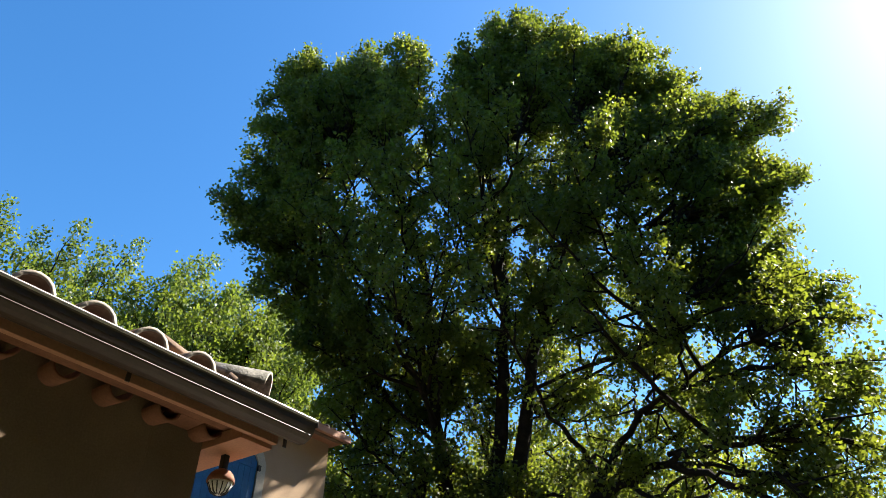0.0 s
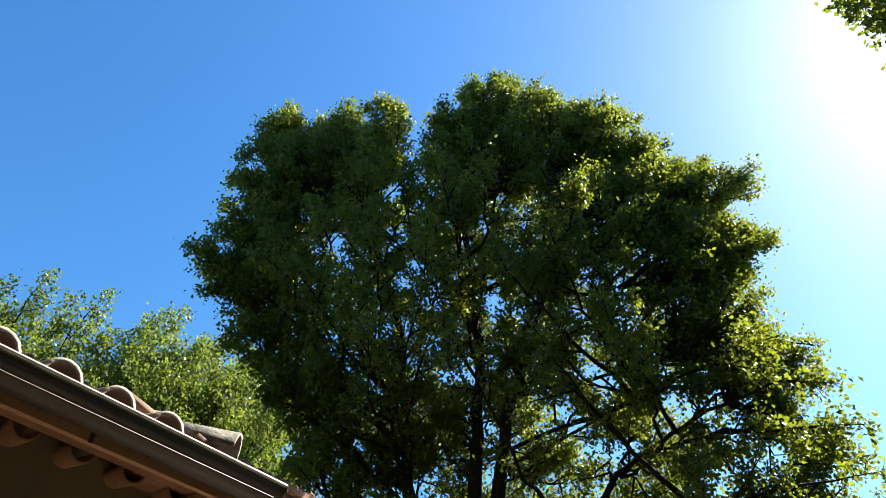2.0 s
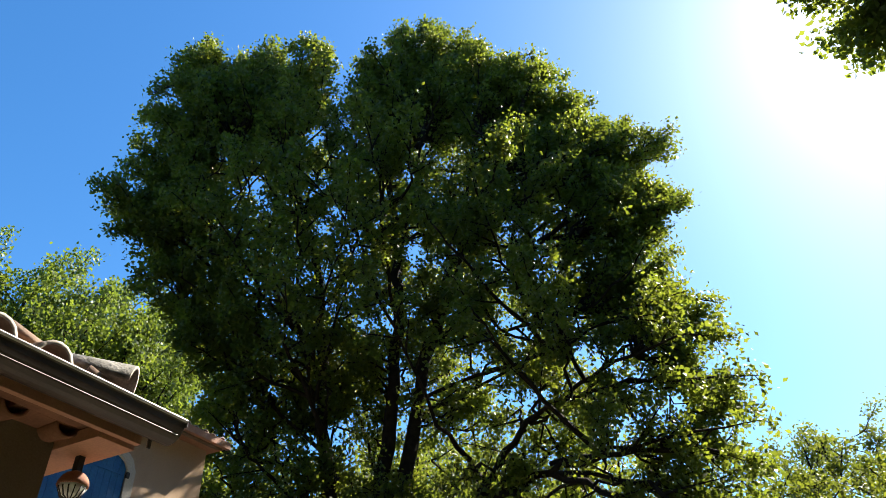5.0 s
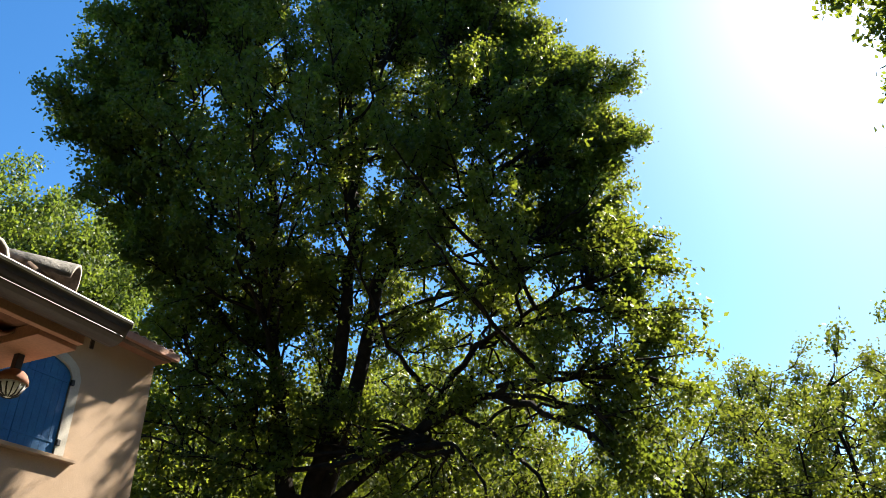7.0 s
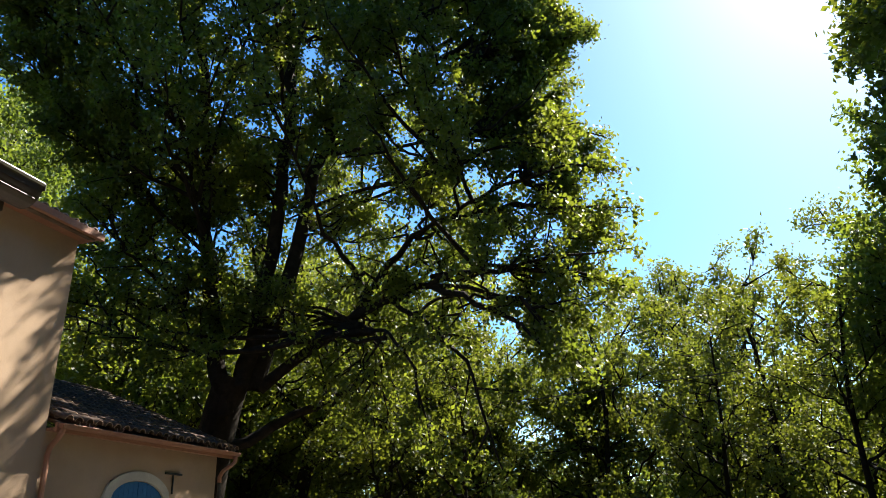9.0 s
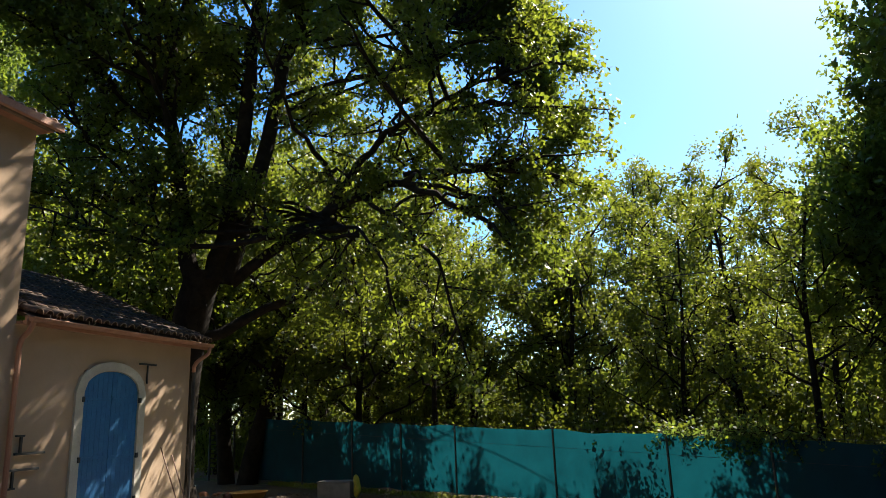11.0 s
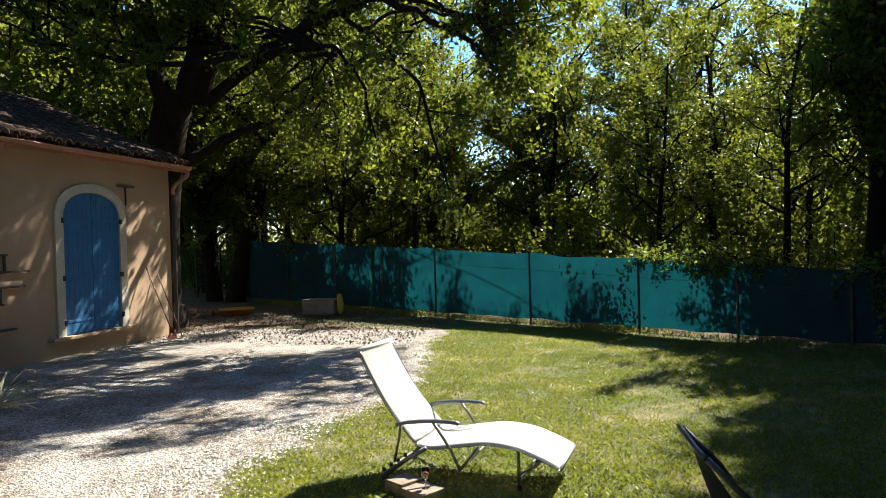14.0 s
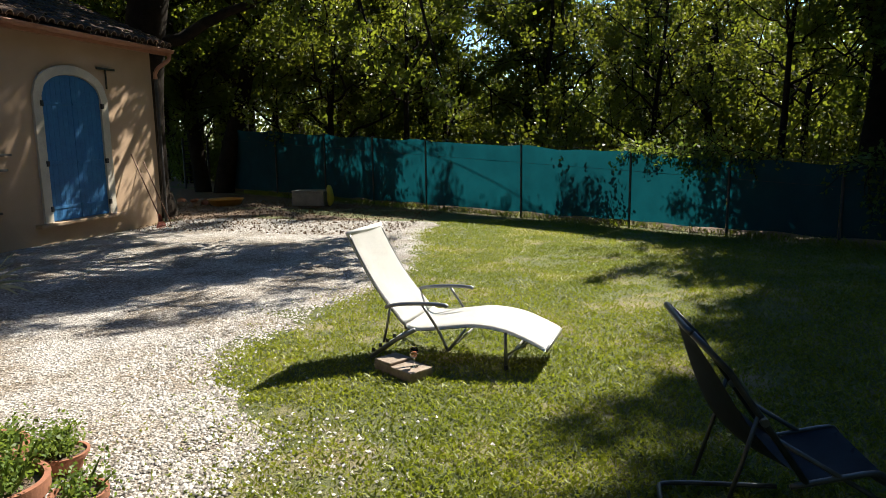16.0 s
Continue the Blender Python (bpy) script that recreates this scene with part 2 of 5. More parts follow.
def lathe(profile, sides=24, bm=None):
    """Turns (radius, z) pairs round the z axis."""
    bm = bm or bmesh.new()
    rings = [[bm.verts.new((r * math.cos(a), r * math.sin(a), z)) for a in (2 * math.pi * k / sides for k in range(sides))] for r, z in profile]
    for a, b in zip(rings, rings[1:]):
        for k in range(sides):
            bm.faces.new((a[k], a[(k + 1) % sides], b[(k + 1) % sides], b[k]))
    bm.faces.new(rings[0][::-1])
    bm.faces.new(rings[-1])
    return bm


def smooth_line(points, per=6):
    """Catmull-Rom through points."""
    p = [Vector(q) for q in points]
    p = [p[0] * 2 - p[1]] + p + [p[-1] * 2 - p[-2]]
    out = []
    for i in range(1, len(p) - 2):
        a, b, c, d = p[i - 1:i + 3]
        for k in range(per):
            t = k / per
            out.append(0.5 * (2 * b + (c - a) * t + (2 * a - 5 * b + 4 * c - d) * t * t + (3 * b - a - 3 * c + d) * t ** 3))
    return out + [p[-2]]


# ---- plants ----
def leaf_mesh(name, centres, size, mat, parent=None, droop=0.25, long=1.5, label="", lobes=False):
    """Many small folded leaves, each a mesh island, turned every way about centres."""
    n = len(centres)
    d = rng.normal(size=(n, 3))
    d[:, 2] -= droop
    d /= np.linalg.norm(d, axis=1)[:, None]
    s = np.cross(d, rng.normal(size=(n, 3)))
    s /= np.linalg.norm(s, axis=1)[:, None]
    up = np.cross(s, d)
    L = (size * rng.uniform(0.65, 1.35, n))[:, None]
    Wd = L / long
    c = np.asarray(centres)
    v = np.stack([c - d * L * 0.5, c + s * Wd * 0.5 + up * L * 0.10 + d * L * 0.06, c + d * L * 0.5, c - s * Wd * 0.5 + up * L * 0.10 + d * L * 0.06], 1)
    me = bpy.data.meshes.new(name)
    me.vertices.add(4 * n)
    me.vertices.foreach_set("co", v.astype(np.float32).ravel())
    me.loops.add(4 * n)
    me.loops.foreach_set("vertex_index", np.arange(4 * n, dtype=np.int32))
    me.polygons.add(n)
    me.polygons.foreach_set("loop_start", np.arange(0, 4 * n, 4, dtype=np.int32))
    me.update(calc_edges=True)
    me.materials.append(mat)
    ob = new(name, me)
    ob.parent = parent
    if label:
        ob["label"] = label
    return ob


class Wood:
    """Tapered trunk and limbs in one mesh; gathers the points where leaves grow."""

    def __init__(self, fine=True):
        self.v, self.f, self.tips, self.fine = [], [], [], fine

    def limb(self, points, r0, r1, sides=6):
        n, side, start = len(points), None, len(self.v)
        for i, p in enumerate(points):
            d = (points[min(i + 1, n - 1)] - points[max(i - 1, 0)])
            d = d.normalized() if d.length > 1e-6 else Vector((0, 0, 1))
            side = d.orthogonal().normalized() if side is None else (side - d * side.dot(d)).normalized()
            up, r = d.cross(side), r0 + (r1 - r0) * (i / (n - 1)) ** 0.8
            for k in range(sides):
                a = 2 * math.pi * k / sides
                self.v.append(p + r * (math.cos(a) * side + math.sin(a) * up))
        for i in range(n - 1):
            for k in range(sides):
                a, b = start + i * sides + k, start + i * sides + (k + 1) % sides
                self.f.append((a, b, b + sides, a + sides))

    def spray(self, p, d, length, leaves, spread):
        """A twig with leaves round it."""
        q = p + d * length
        if self.fine:
            self.limb([p, p.lerp(q, 0.5) + Vector(rng.normal(size=3)) * 0.06 * length, q], 0.012, 0.004, 3)
        t = rng.uniform(0.15, 1.1, leaves)[:, None]
        self.tips.append(np.array(p)[None] * (1 - t) + np.array(q)[None] * t + rng.normal(size=(leaves, 3)) * spread)

    def grow(self, points, r0, r1, step, reach, leaves, spread=0.16, start=0.3, lift=0.15, twigs=5, sides=6):
        """A limb that carries branches and, on these, leafy twigs, all along from start on."""
        pts = smooth_line(points, 5)
        for i in range(1, len(pts) - 1):
            pts[i] = pts[i] + Vector(rng.normal(size=3)) * 0.05
        self.limb(pts, r0, r1, sides)
        total = sum((b - a).length for a, b in zip(pts, pts[1:]))
        gone, nxt = 0.0, start * total
        for a, b in zip(pts, pts[1:]):
            l, d = (b - a).length, (b - a).normalized()
            while nxt < gone + l:
                p = a + d * (nxt - gone)
                out = Vector(rng.normal(size=3))
                out = (out - d * out.dot(d) * 0.5).normalized()
                way = (out * 0.9 + d * 0.55 + Vector((0, 0, lift))).normalized()
                ln = reach * rng.uniform(0.5, 1.15) * (1.1 - 0.45 * nxt / total)
                self.branch(p, way, ln, leaves, spread, twigs, 0.25 * r1 + 0.018 + 0.012 * ln)
                nxt += step * rng.uniform(0.6, 1.4)
            gone += l
        self.branch(pts[-1], (pts[-1] - pts[-2]).normalized(), reach * 0.6, leaves, spread, twigs, r1)

    def branch(self, p, way, ln, leaves, spread, twigs, r):
        bend = Vector(rng.normal(size=3)) * 0.12 * ln
        pts = [p, p + way * ln * 0.5 + bend * 0.6, p + way * ln + bend]
        self.limb(smooth_line(pts, 2), r, 0.008, 4)
        for k in range(twigs):
            t = 0.3 + 0.7 * (k + rng.uniform(0, 0.9)) / twigs
            q = pts[0].lerp(pts[1], 2 * t) if t < 0.5 else pts[1].lerp(pts[2], 2 * t - 1)
            d = (Vector(rng.normal(size=3)) + way * 0.8).normalized()
            self.spray(q, d, ln * rng.uniform(0.22, 0.45), leaves, spread)

    def finish(self, parent, leaf_mat, size, trunk="trunk", crown="crown", droop=0.25):
        mesh_object(trunk, self.v, self.f, M_BARK, parent, smooth=True)
        return leaf_mesh(crown, np.concatenate(self.tips), size, leaf_mat, parent, droop)


def V(*a):
    return Vector(a)


STEM_LINES = (((-9.8, 13.2, 7.5), (-10.1, 13.0, 11.2), (-10.0, 12.0, 14.2), (-10.6, 10.6, 17.0)), ((-8.7, 13.9, 7.6), (-8.2, 13.7, 11.5), (-8.0, 13.4, 13.5), (-7.8, 12.5, 17.0)),
              ((-8.4, 14.2, 7.5), (-8.0, 14.4, 9.2), (-7.1, 14.2, 12.0), (-6.0, 13.3, 13.2), (-4.3, 12.9, 15.4)), ((-6.7, 14.4, 6.5), (-5.6, 14.3, 7.7), (-4.6, 14.2, 8.5), (-2.4, 13.6, 8.3)),
              ((-7.1, 14.2, 11.0), (-3.4, 13.9, 10.6)), ((-10.1, 13.0, 11.2), (-11.8, 10.6, 14.6)), ((-9.9, 13.1, 8.2), (-12.0, 11.4, 10.8)))


def oak():
    """The great oak behind the low wing: a stout trunk that forks into five stems with long side limbs."""
    base = V(-10.0, 13.9, 0)
    ob = thing("oak_tree", base, "huge spreading oak with dark trunk and dense green crown beside house", "tree")
    w = Wood()
    o = lambda *p: V(*p) - base
    w.limb(smooth_line([V(0, 0, -0.3), V(-0.02, 0, 0.6), V(0.05, -0.05, 2.5), V(0.35, -0.12, 4.3), V(0.65, -0.15, 5.3)], 5), 0.47, 0.40, 14)
    w.limb(smooth_line([V(0, 0, -0.35), V(0, 0, 0.1), V(0, 0, 0.5)], 3), 0.72, 0.47, 14)
    g = dict(step=0.55, reach=1.45, leaves=50, spread=0.13, start=0.35)
    thin = dict(g, leaves=30, step=0.62, start=0.4)
    w.grow([o(-9.4, 13.6, 4.4), o(-9.8, 13.2, 7.5), o(-10.1, 13.0, 11.2), o(-10.0, 12.0, 14.2), o(-10.6, 10.6, 17.2), o(-11.0, 9.9, 19.4)], 0.23, 0.05, **g, sides=8)
    w.grow([o(-9.1, 13.7, 5.0), o(-8.7, 13.9, 7.6), o(-8.2, 13.7, 11.5), o(-8.0, 13.4, 13.5), o(-7.8, 12.5, 17.1), o(-7.5, 12.1, 19.5)], 0.24, 0.05, **g, sides=8)
    w.grow([o(-8.9, 13.9, 5.0), o(-8.0, 14.4, 9.2), o(-7.1, 14.2, 12.0), o(-6.0, 13.3, 13.2), o(-4.3, 12.9, 15.4), o(-3.3, 13.1, 17.9)], 0.22, 0.05, **g, sides=8)
    w.grow([o(-8.8, 14.0, 5.0), o(-6.7, 14.4, 6.5), o(-4.6, 14.2, 7.0), o(-2.6, 14.0, 7.0), o(-0.9, 13.8, 6.5)], 0.15, 0.03, **thin, sides=8)
    w.grow([o(-6.7, 14.4, 6.5), o(-5.6, 14.3, 7.7), o(-4.6, 14.2, 8.5), o(-2.4, 13.6, 8.3), o(-0.6, 13.4, 7.9)], 0.11, 0.025, **thin)
    w.grow([o(-4.6, 14.2, 7.0), o(-2.8, 13.6, 5.9), o(-2.2, 13.2, 5.2)], 0.09, 0.03, **thin)
    w.grow([o(-9.5, 13.8, 3.6), o(-8.4, 14.4, 4.3), o(-7.2, 15.1, 5.0), o(-5.7, 16.0, 6.2), o(-4.5, 16.7, 7.1)], 0.15, 0.03, step=0.6, reach=1.5, leaves=18, spread=0.13, start=0.6)
    stems = [o(*a).lerp(o(*b), t / 6) for line in STEM_LINES for a, b in zip(line, line[1:]) for t in range(6)]
    # side limbs of the stems, to the edge of the crown
    sides = (((-6.0, 13.3, 13.2), (-3.2, 13.7, 12.6), (-1.9, 13.8, 13.6)), ((-7.1, 14.2, 11.0), (-3.4, 13.9, 10.6), (-1.8, 13.8, 11.2)),
                    ((-7.6, 14.2, 9.6), (-4.0, 13.6, 9.6), (-1.6, 13.3, 9.9)), ((-10.1, 13.0, 11.2), (-11.8, 10.6, 14.6), (-12.4, 9.2, 17.0)),
                    ((-10.0, 13.0, 9.6), (-12.2, 10.4, 12.6), (-13.0, 9.0, 14.4)), ((-9.9, 13.1, 8.2), (-12.0, 11.4, 10.8), (-12.6, 10.6, 12.6)),
                    ((-9.9, 13.1, 7.6), (-12.0, 12.6, 8.4), (-13.0, 12.6, 8.6)), ((-8.2, 13.7, 11.5), (-9.2, 11.9, 16.0), (-9.6, 11.2, 18.9)),
                    ((-8.0, 13.4, 13.5), (-6.6, 12.6, 17.0), (-6.0, 12.3, 20.4)), ((-6.0, 13.3, 13.2), (-5.0, 12.8, 16.6), (-4.6, 12.7, 19.5)),
                    ((-8.2, 13.7, 11.0), (-7.0, 11.0, 13.0), (-6.6, 9.6, 14.6)), ((-7.1, 14.2, 11.6), (-5.0, 11.8, 12.2), (-3.8, 10.6, 12.8)),
                    ((-8.0, 14.4, 9.2), (-9.0, 17.0, 12.0), (-9.6, 18.6, 14.0)), ((-8.0, 14.4, 9.2), (-5.6, 17.0, 11.4), (-4.4, 18.4, 12.6)),
                    ((-8.7, 13.9, 7.6), (-10.4, 16.4, 8.6), (-11.6, 17.6, 9.0)), ((-9.8, 13.2, 8.0), (-9.4, 11.2, 10.4), (-9.2, 10.2, 12.0)),
             ((-10.0, 12.2, 14.0), (-11.5, 10.0, 16.8), (-12.1, 9.0, 17.8)), ((-10.0, 13.0, 10.4), (-12.2, 9.9, 13.2), (-13.0, 8.7, 13.9)),
             ((-10.1, 12.8, 12.0), (-12.0, 9.9, 14.6), (-12.7, 8.8, 15.8)), ((-6.6, 13.7, 12.6), (-3.8, 13.4, 14.6), (-2.5, 13.5, 15.4)),
             
             ((-4.6, 14.2, 8.5), (-2.2, 13.6, 9.0), (-0.9, 13.5, 9.0)), ((-4.6, 14.2, 7.2), (-2.2, 13.7, 7.0), (-0.8, 13.5, 6.9)),
             ((-9.9, 13.1, 6.8), (-12.0, 13.2, 7.0), (-13.0, 13.2, 6.6)), ((-6.7, 14.4, 6.5), (-5.0, 13.2, 5.4), (-4.4, 12.9, 3.8)), ((-5.6, 14.3, 6.8), (-3.6, 13.0, 4.8), (-3.0, 12.8, 2.9)),
             ((-4.6, 14.2, 7.0), (-2.4, 13.4, 6.0), (-1.6, 13.2, 4.9)))
    for a, b, c in sides:
        w.grow([o(*a), o(*b), o(*c)], 0.058, 0.02, **(g if c[2] > 12 else thin))
    # the smaller limbs that fill the crown: an even inner mass, and rounded clumps that make its uneven outline
    mid, along, deep_way = V(-7.2, 12.6, 0), V(0.868, 0.496, 0), V(-0.496, 0.868, 0)

    def crown_point(u, z, deep):
        """A point of the crown: across, height and depth; what stands farther back spreads wider."""
        q = 1 + deep / 14.5
        return mid + along * (u * q) + deep_way * deep + V(0, 0, 1.7 + (z - 1.7) * q) - base

    heights = (6.0, 8.5, 10.0, 12.0, 14.0, 16.0, 18.0, 19.5, 20.6, 21.6)
    left = (-3.4, -4.2, -4.8, -5.6, -6.4, -6.3, -6.5, -6.4, -5.2, -0.6)
    right = (5.0, 5.4, 5.8, 5.9, 6.3, 6.4, 4.9, 4.4, 4.0, 2.2)
    cloud = []
    while len(cloud) < 2200:
        z = rng.uniform(7.0, 21.4)
        a, b = np.interp(z, heights, left), np.interp(z, heights, right)
        q, wd = rng.uniform(-1, 1), rng.uniform(-1, 1)
        half = 4.0 * math.sqrt(max(0.02, 1 - q * q)) * (1.0 if z < 15 else 1.0 - 0.09 * (z - 15))
        if abs(q) < 0.45 and abs(wd) < 0.35 and z < 15.0:
            continue
        u, wd = (a + b) / 2 + q * (b - a) / 2, wd * half
        if wd < -0.2 and z < 11.2 and -4.0 < u < 4.0:
            continue
        if wd < -0.5 and z < 12.5 and u > 3.0 and rng.random() < 0.6:
            continue
        if wd > 2.2 and z < 12.5 and u > 1.5:
            continue
        if -2.6 < u < -1.3 and z > 17.6:
            continue
        cloud.append(crown_point(u, z, wd))
    ends = [cloud[0]]
    gap = [(c - cloud[0]).length for c in cloud]
    while len(ends) < 175:
        k = max(range(len(cloud)), key=lambda n: gap[n])
        ends.append(cloud[k])
        gap = [min(g0, (c - cloud[k]).length) for g0, c in zip(gap, cloud)]
    for k in range(26):
        ends.append(crown_point(rng.uniform(-4.2, 4.0), rng.uniform(6.6, 11.5), rng.uniform(1.0, 3.2)))
    for k in range(7):
        ends.append(crown_point(rng.uniform(0.3, 3.4), rng.uniform(9.4, 12.4), rng.uniform(0.6, 2.2)))
    for k in range(44):
        ends.append(crown_point(rng.uniform(-5.0, -0.3), rng.uniform(5.6, 9.6), rng.uniform(0.8, 4.2)))
    for k in range(9):
        ends.append(crown_point(rng.uniform(0.3, 2.0), rng.uniform(6.0, 9.0), rng.uniform(2.8, 4.6)))
    for k in range(18):
        ends.append(crown_point(-1.8 + 4.2 * (k + rng.random()) / 18, 10.2 + 6.0 * ((k * 7) % 18) / 18, rng.uniform(0.9, 3.4)))
    # across, height and radius of the outer clumps
    clumps = ((-4.8, 10.6, 1.2), (-5.7, 12.2, 1.2), (-7.8, 14.8, 0.95), (-6.4, 14.0, 1.2), (-6.6, 15.9, 1.0), (-7.5, 18.0, 0.95), (-7.1, 20.4, 1.2), (-6.6, 21.1, 0.7), (-5.4, 20.4, 1.0),
              (-4.3, 21.2, 1.0), (-3.2, 21.1, 1.0), (-3.2, 18.9, 1.2), (-1.1, 20.2, 0.85), (0.4, 21.9, 1.3), (0.9, 22.5, 0.7), (2.3, 21.3, 1.1), (3.6, 20.5, 1.0), (4.5, 20.2, 0.9), (5.2, 18.9, 0.9),
              (5.1, 18.0, 1.1), (7.1, 16.9, 0.95), (7.4, 15.1, 1.1), (6.7, 13.4, 1.1), (5.8, 15.8, 1.1), (6.4, 11.2, 1.1), (6.2, 17.5, 0.9), (6.6, 14.3, 1.1), (6.0, 12.4, 1.1), (-6.4, 17.0, 1.1), (-7.2, 16.2, 0.7))
    for u, z, r in clumps:
        for k in range(round(6.5 * r)):
            d = Vector(rng.normal(size=3)).normalized() * r * rng.uniform(0.25, 0.72)
            ends.append(crown_point(u + d.x, z + d.z, d.y + rng.uniform(-0.5, 0.5)))
    carry = stems + [o(*a).lerp(o(*b), t / 4) for a, b, _ in sides for t in range(1, 5)]
    for n, e in enumerate(ends):
        rel = e + base - mid
        if e.z < 9.5 and 0.0 < rel.dot(along) < 4.2 and -1.5 < rel.dot(deep_way) < 2.6:
            continue
        foot = min((p for p in carry if p.z < max(e.z - 0.5, 6.5)), key=lambda p: (p - e).length + 0.4 * abs(e.z - p.z - 2.2) + rng.uniform(0, 1.2))
        ln = (e - foot).length
        if ln < 1.0:
            continue
        w.grow([foot, foot.lerp(e, 0.5) + Vector(rng.normal(size=3)) * 0.07 * ln, e], 0.035 + 0.008 * ln, 0.016, step=0.45, reach=1.2 if n < 279 else 1.0,
               leaves=32 if e.z > 9.5 else 25, spread=0.12, start=0.4, sides=4)
    # the open clumps at the ends of the long side limbs
    low = [p for p in stems if p.z < 9 and p.x > 2.6] + [o(*a).lerp(o(*b), t / 4) for a, b, c in sides if c[2] < 12 and c[0] > -3 for t in range(1, 5)]
    for u, z, r in ((7.5, 10.7, 0.9), (6.7, 10.4, 0.8), (7.4, 8.6, 0.8), (6.6, 8.9, 0.7), (6.9, 6.8, 0.9), (6.3, 5.8, 0.8)):
        for k in range(5):
            d = Vector(rng.normal(size=3)).normalized() * r * rng.uniform(0.2, 0.9)
            e = crown_point(u + d.x, z + d.z, d.y)
            foot = min(low, key=lambda p: (p - e).length + rng.uniform(0, 0.8))
            w.grow([foot, foot.lerp(e, 0.5) + V(0, 0, 0.2), e], 0.032, 0.010, step=0.45, reach=0.9, leaves=18, spread=0.12, start=0.45, lift=0.0, sides=4)
    # drooping limbs under the long side limb
    for k in range(12):
        e = crown_point(rng.uniform(0.8, 4.6), rng.uniform(3.8, 7.4), rng.uniform(-1.0, 3.0))
        foot = min(low, key=lambda p: (p - e).length + rng.uniform(0, 1.5))
        if (e - foot).length > 0.9:
            w.grow([foot, foot.lerp(e, 0.5) + V(0, 0, 0.25), e], 0.036, 0.010, step=0.5, reach=1.25, leaves=17, spread=0.13, start=0.35, lift=-0.1, sides=4)
    w.finish(ob, M_OAK, 0.112)
    return ob


def wood_tree(name, height, spread, label, seed_shift, leaf, size, lean=0.0, low=0.35, leaves=20, limbs=15, scatter=0.135):
    """A slender woodland tree: a thin trunk with steep limbs and a loose crown."""
    ob = thing(name, (0, 0, 0), label, "tree", "woodland trees")
    w = Wood(fine=False)
    top = V(lean, 0.3 * lean, height)
    trunk = smooth_line([V(0, 0, -0.3), V(0.1 * lean, 0.1, 0.3 * height), V(0.5 * lean, -0.1, 0.65 * height), top], 6)
    w.limb(trunk, 0.016 * height, 0.03, 8)
    for k in range(limbs):
        t = low + (0.97 - low) * k / (limbs - 1)
        p = trunk[min(int(t * (len(trunk) - 1)), len(trunk) - 1)]
        a = 2.4 * k + seed_shift
        out = V(math.cos(a), math.sin(a), 0)
        r = spread * (0.55 + 0.45 * math.sin(math.pi * min(1, (t - low) / (1 - low) + 0.25))) * rng.uniform(0.7, 1.15)
        w.grow([p, p + out * r * 0.5 + V(0, 0, 0.30 * r), p + out * r + V(0, 0, 0.62 * r)], 0.008 * height * (1.2 - t), 0.015,
               step=0.55, reach=1.25, leaves=leaves, spread=scatter, start=0.3, twigs=4, sides=4)
    w.finish(ob, leaf, size)
    return ob


# ---- ground ----
FENCE_A, FENCE_K = 13.45, -0.61     # the fence stands on y = A + K x


def fence_y(x):
    return FENCE_A + FENCE_K * x


def sheet(name, xs, ys, z, mat):
    v = [(x, y, z(x, y)) for y in ys for x in xs]
    n = len(xs)
    f = [(j * n + i, j * n + i + 1, (j + 1) * n + i + 1, (j + 1) * n + i) for j in range(len(ys) - 1) for i in range(n - 1)]
    return mesh_object(name, v, f, mat, smooth=True)


def relief(x, y):
    return 0.03 * noise.noise((x * 0.5, y * 0.5, 0.3)) if abs(x) < 30 and abs(y) < 40 else 0.0


axis = [-400, -120, -60] + [i * 0.5 for i in range(-60, 61)] + [60, 120, 400]
tagged(sheet("ground", axis, axis, lambda x, y: relief(x, y) - 0.03, M_LAWN), "sunlit lawn of short patchy grass over pale soil", "ground", kind="structure")


def gravel_edge(y):
    """The right border of the gravel yard."""
    if y < 1.5:
        return -1.8 - 0.5 * (1.5 - y) ** 1.3
    if y < 4.2:
        u = min(1.0, (4.2 - y) / 0.8)
        return -2.5 + 0.7 * u * u * (3 - 2 * u)
    return -2.5 + 0.25 * math.sin(y * 0.9) - 0.05 * (y - 4.2)


def patch(name, left, right, y0, y1, mat, lift, rag):
    """A thin spread of loose ground with a ragged border."""
    v, f, n, cols = [], [], int((y1 - y0) / 0.12), 40
    for j in range(n + 1):
        y = y0 + (y1 - y0) * j / n
        a, b = left(y), right(y) + rag * noise.noise((y * 2.2, 1.7, 0)) + rag * 0.5 * noise.noise((y * 7.0, 4.7, 0))
        for i in range(cols + 1):
            x = a + (b - a) * i / cols
            v.append((x, y, relief(x, y) - 0.03 + lift * min(1.0, 6 * (1 - i / cols), 6 * j / n, 6 * (n - j) / n) + 0.002))
    for j in range(n):
        for i in range(cols):
            k = j * (cols + 1) + i
            f.append((k, k + 1, k + cols + 2, k + cols + 1))
    return mesh_object(name, v, f, mat, smooth=True)


tagged(patch("gravel_yard", lambda y: -8.93, gravel_edge, -2.0, 13.6, M_GRAVEL, 0.014, 0.5), "pale crushed gravel yard in front of the house", "gravel", kind="structure")
tagged(patch("woodland_floor", lambda y: -60.0, lambda y: -4.2 + (13.4 - y) / 0.61 if y < 16 else (13.1 - y) / 0.61, 13.5, 40.0, M_LITTER, 0.012, 0.2), "brown leaf litter and bare soil under the oak", "ground", kind="structure")
tagged(patch("woodland_floor_far", lambda y: (13.65 - y) / 0.61, lambda y: 70.0, -10.0, 60.0, M_LITTER, 0.012, 0.2), "dark leaf litter of the wood behind the fence", "ground", kind="structure")

# ---- house ----
WX = -8.95


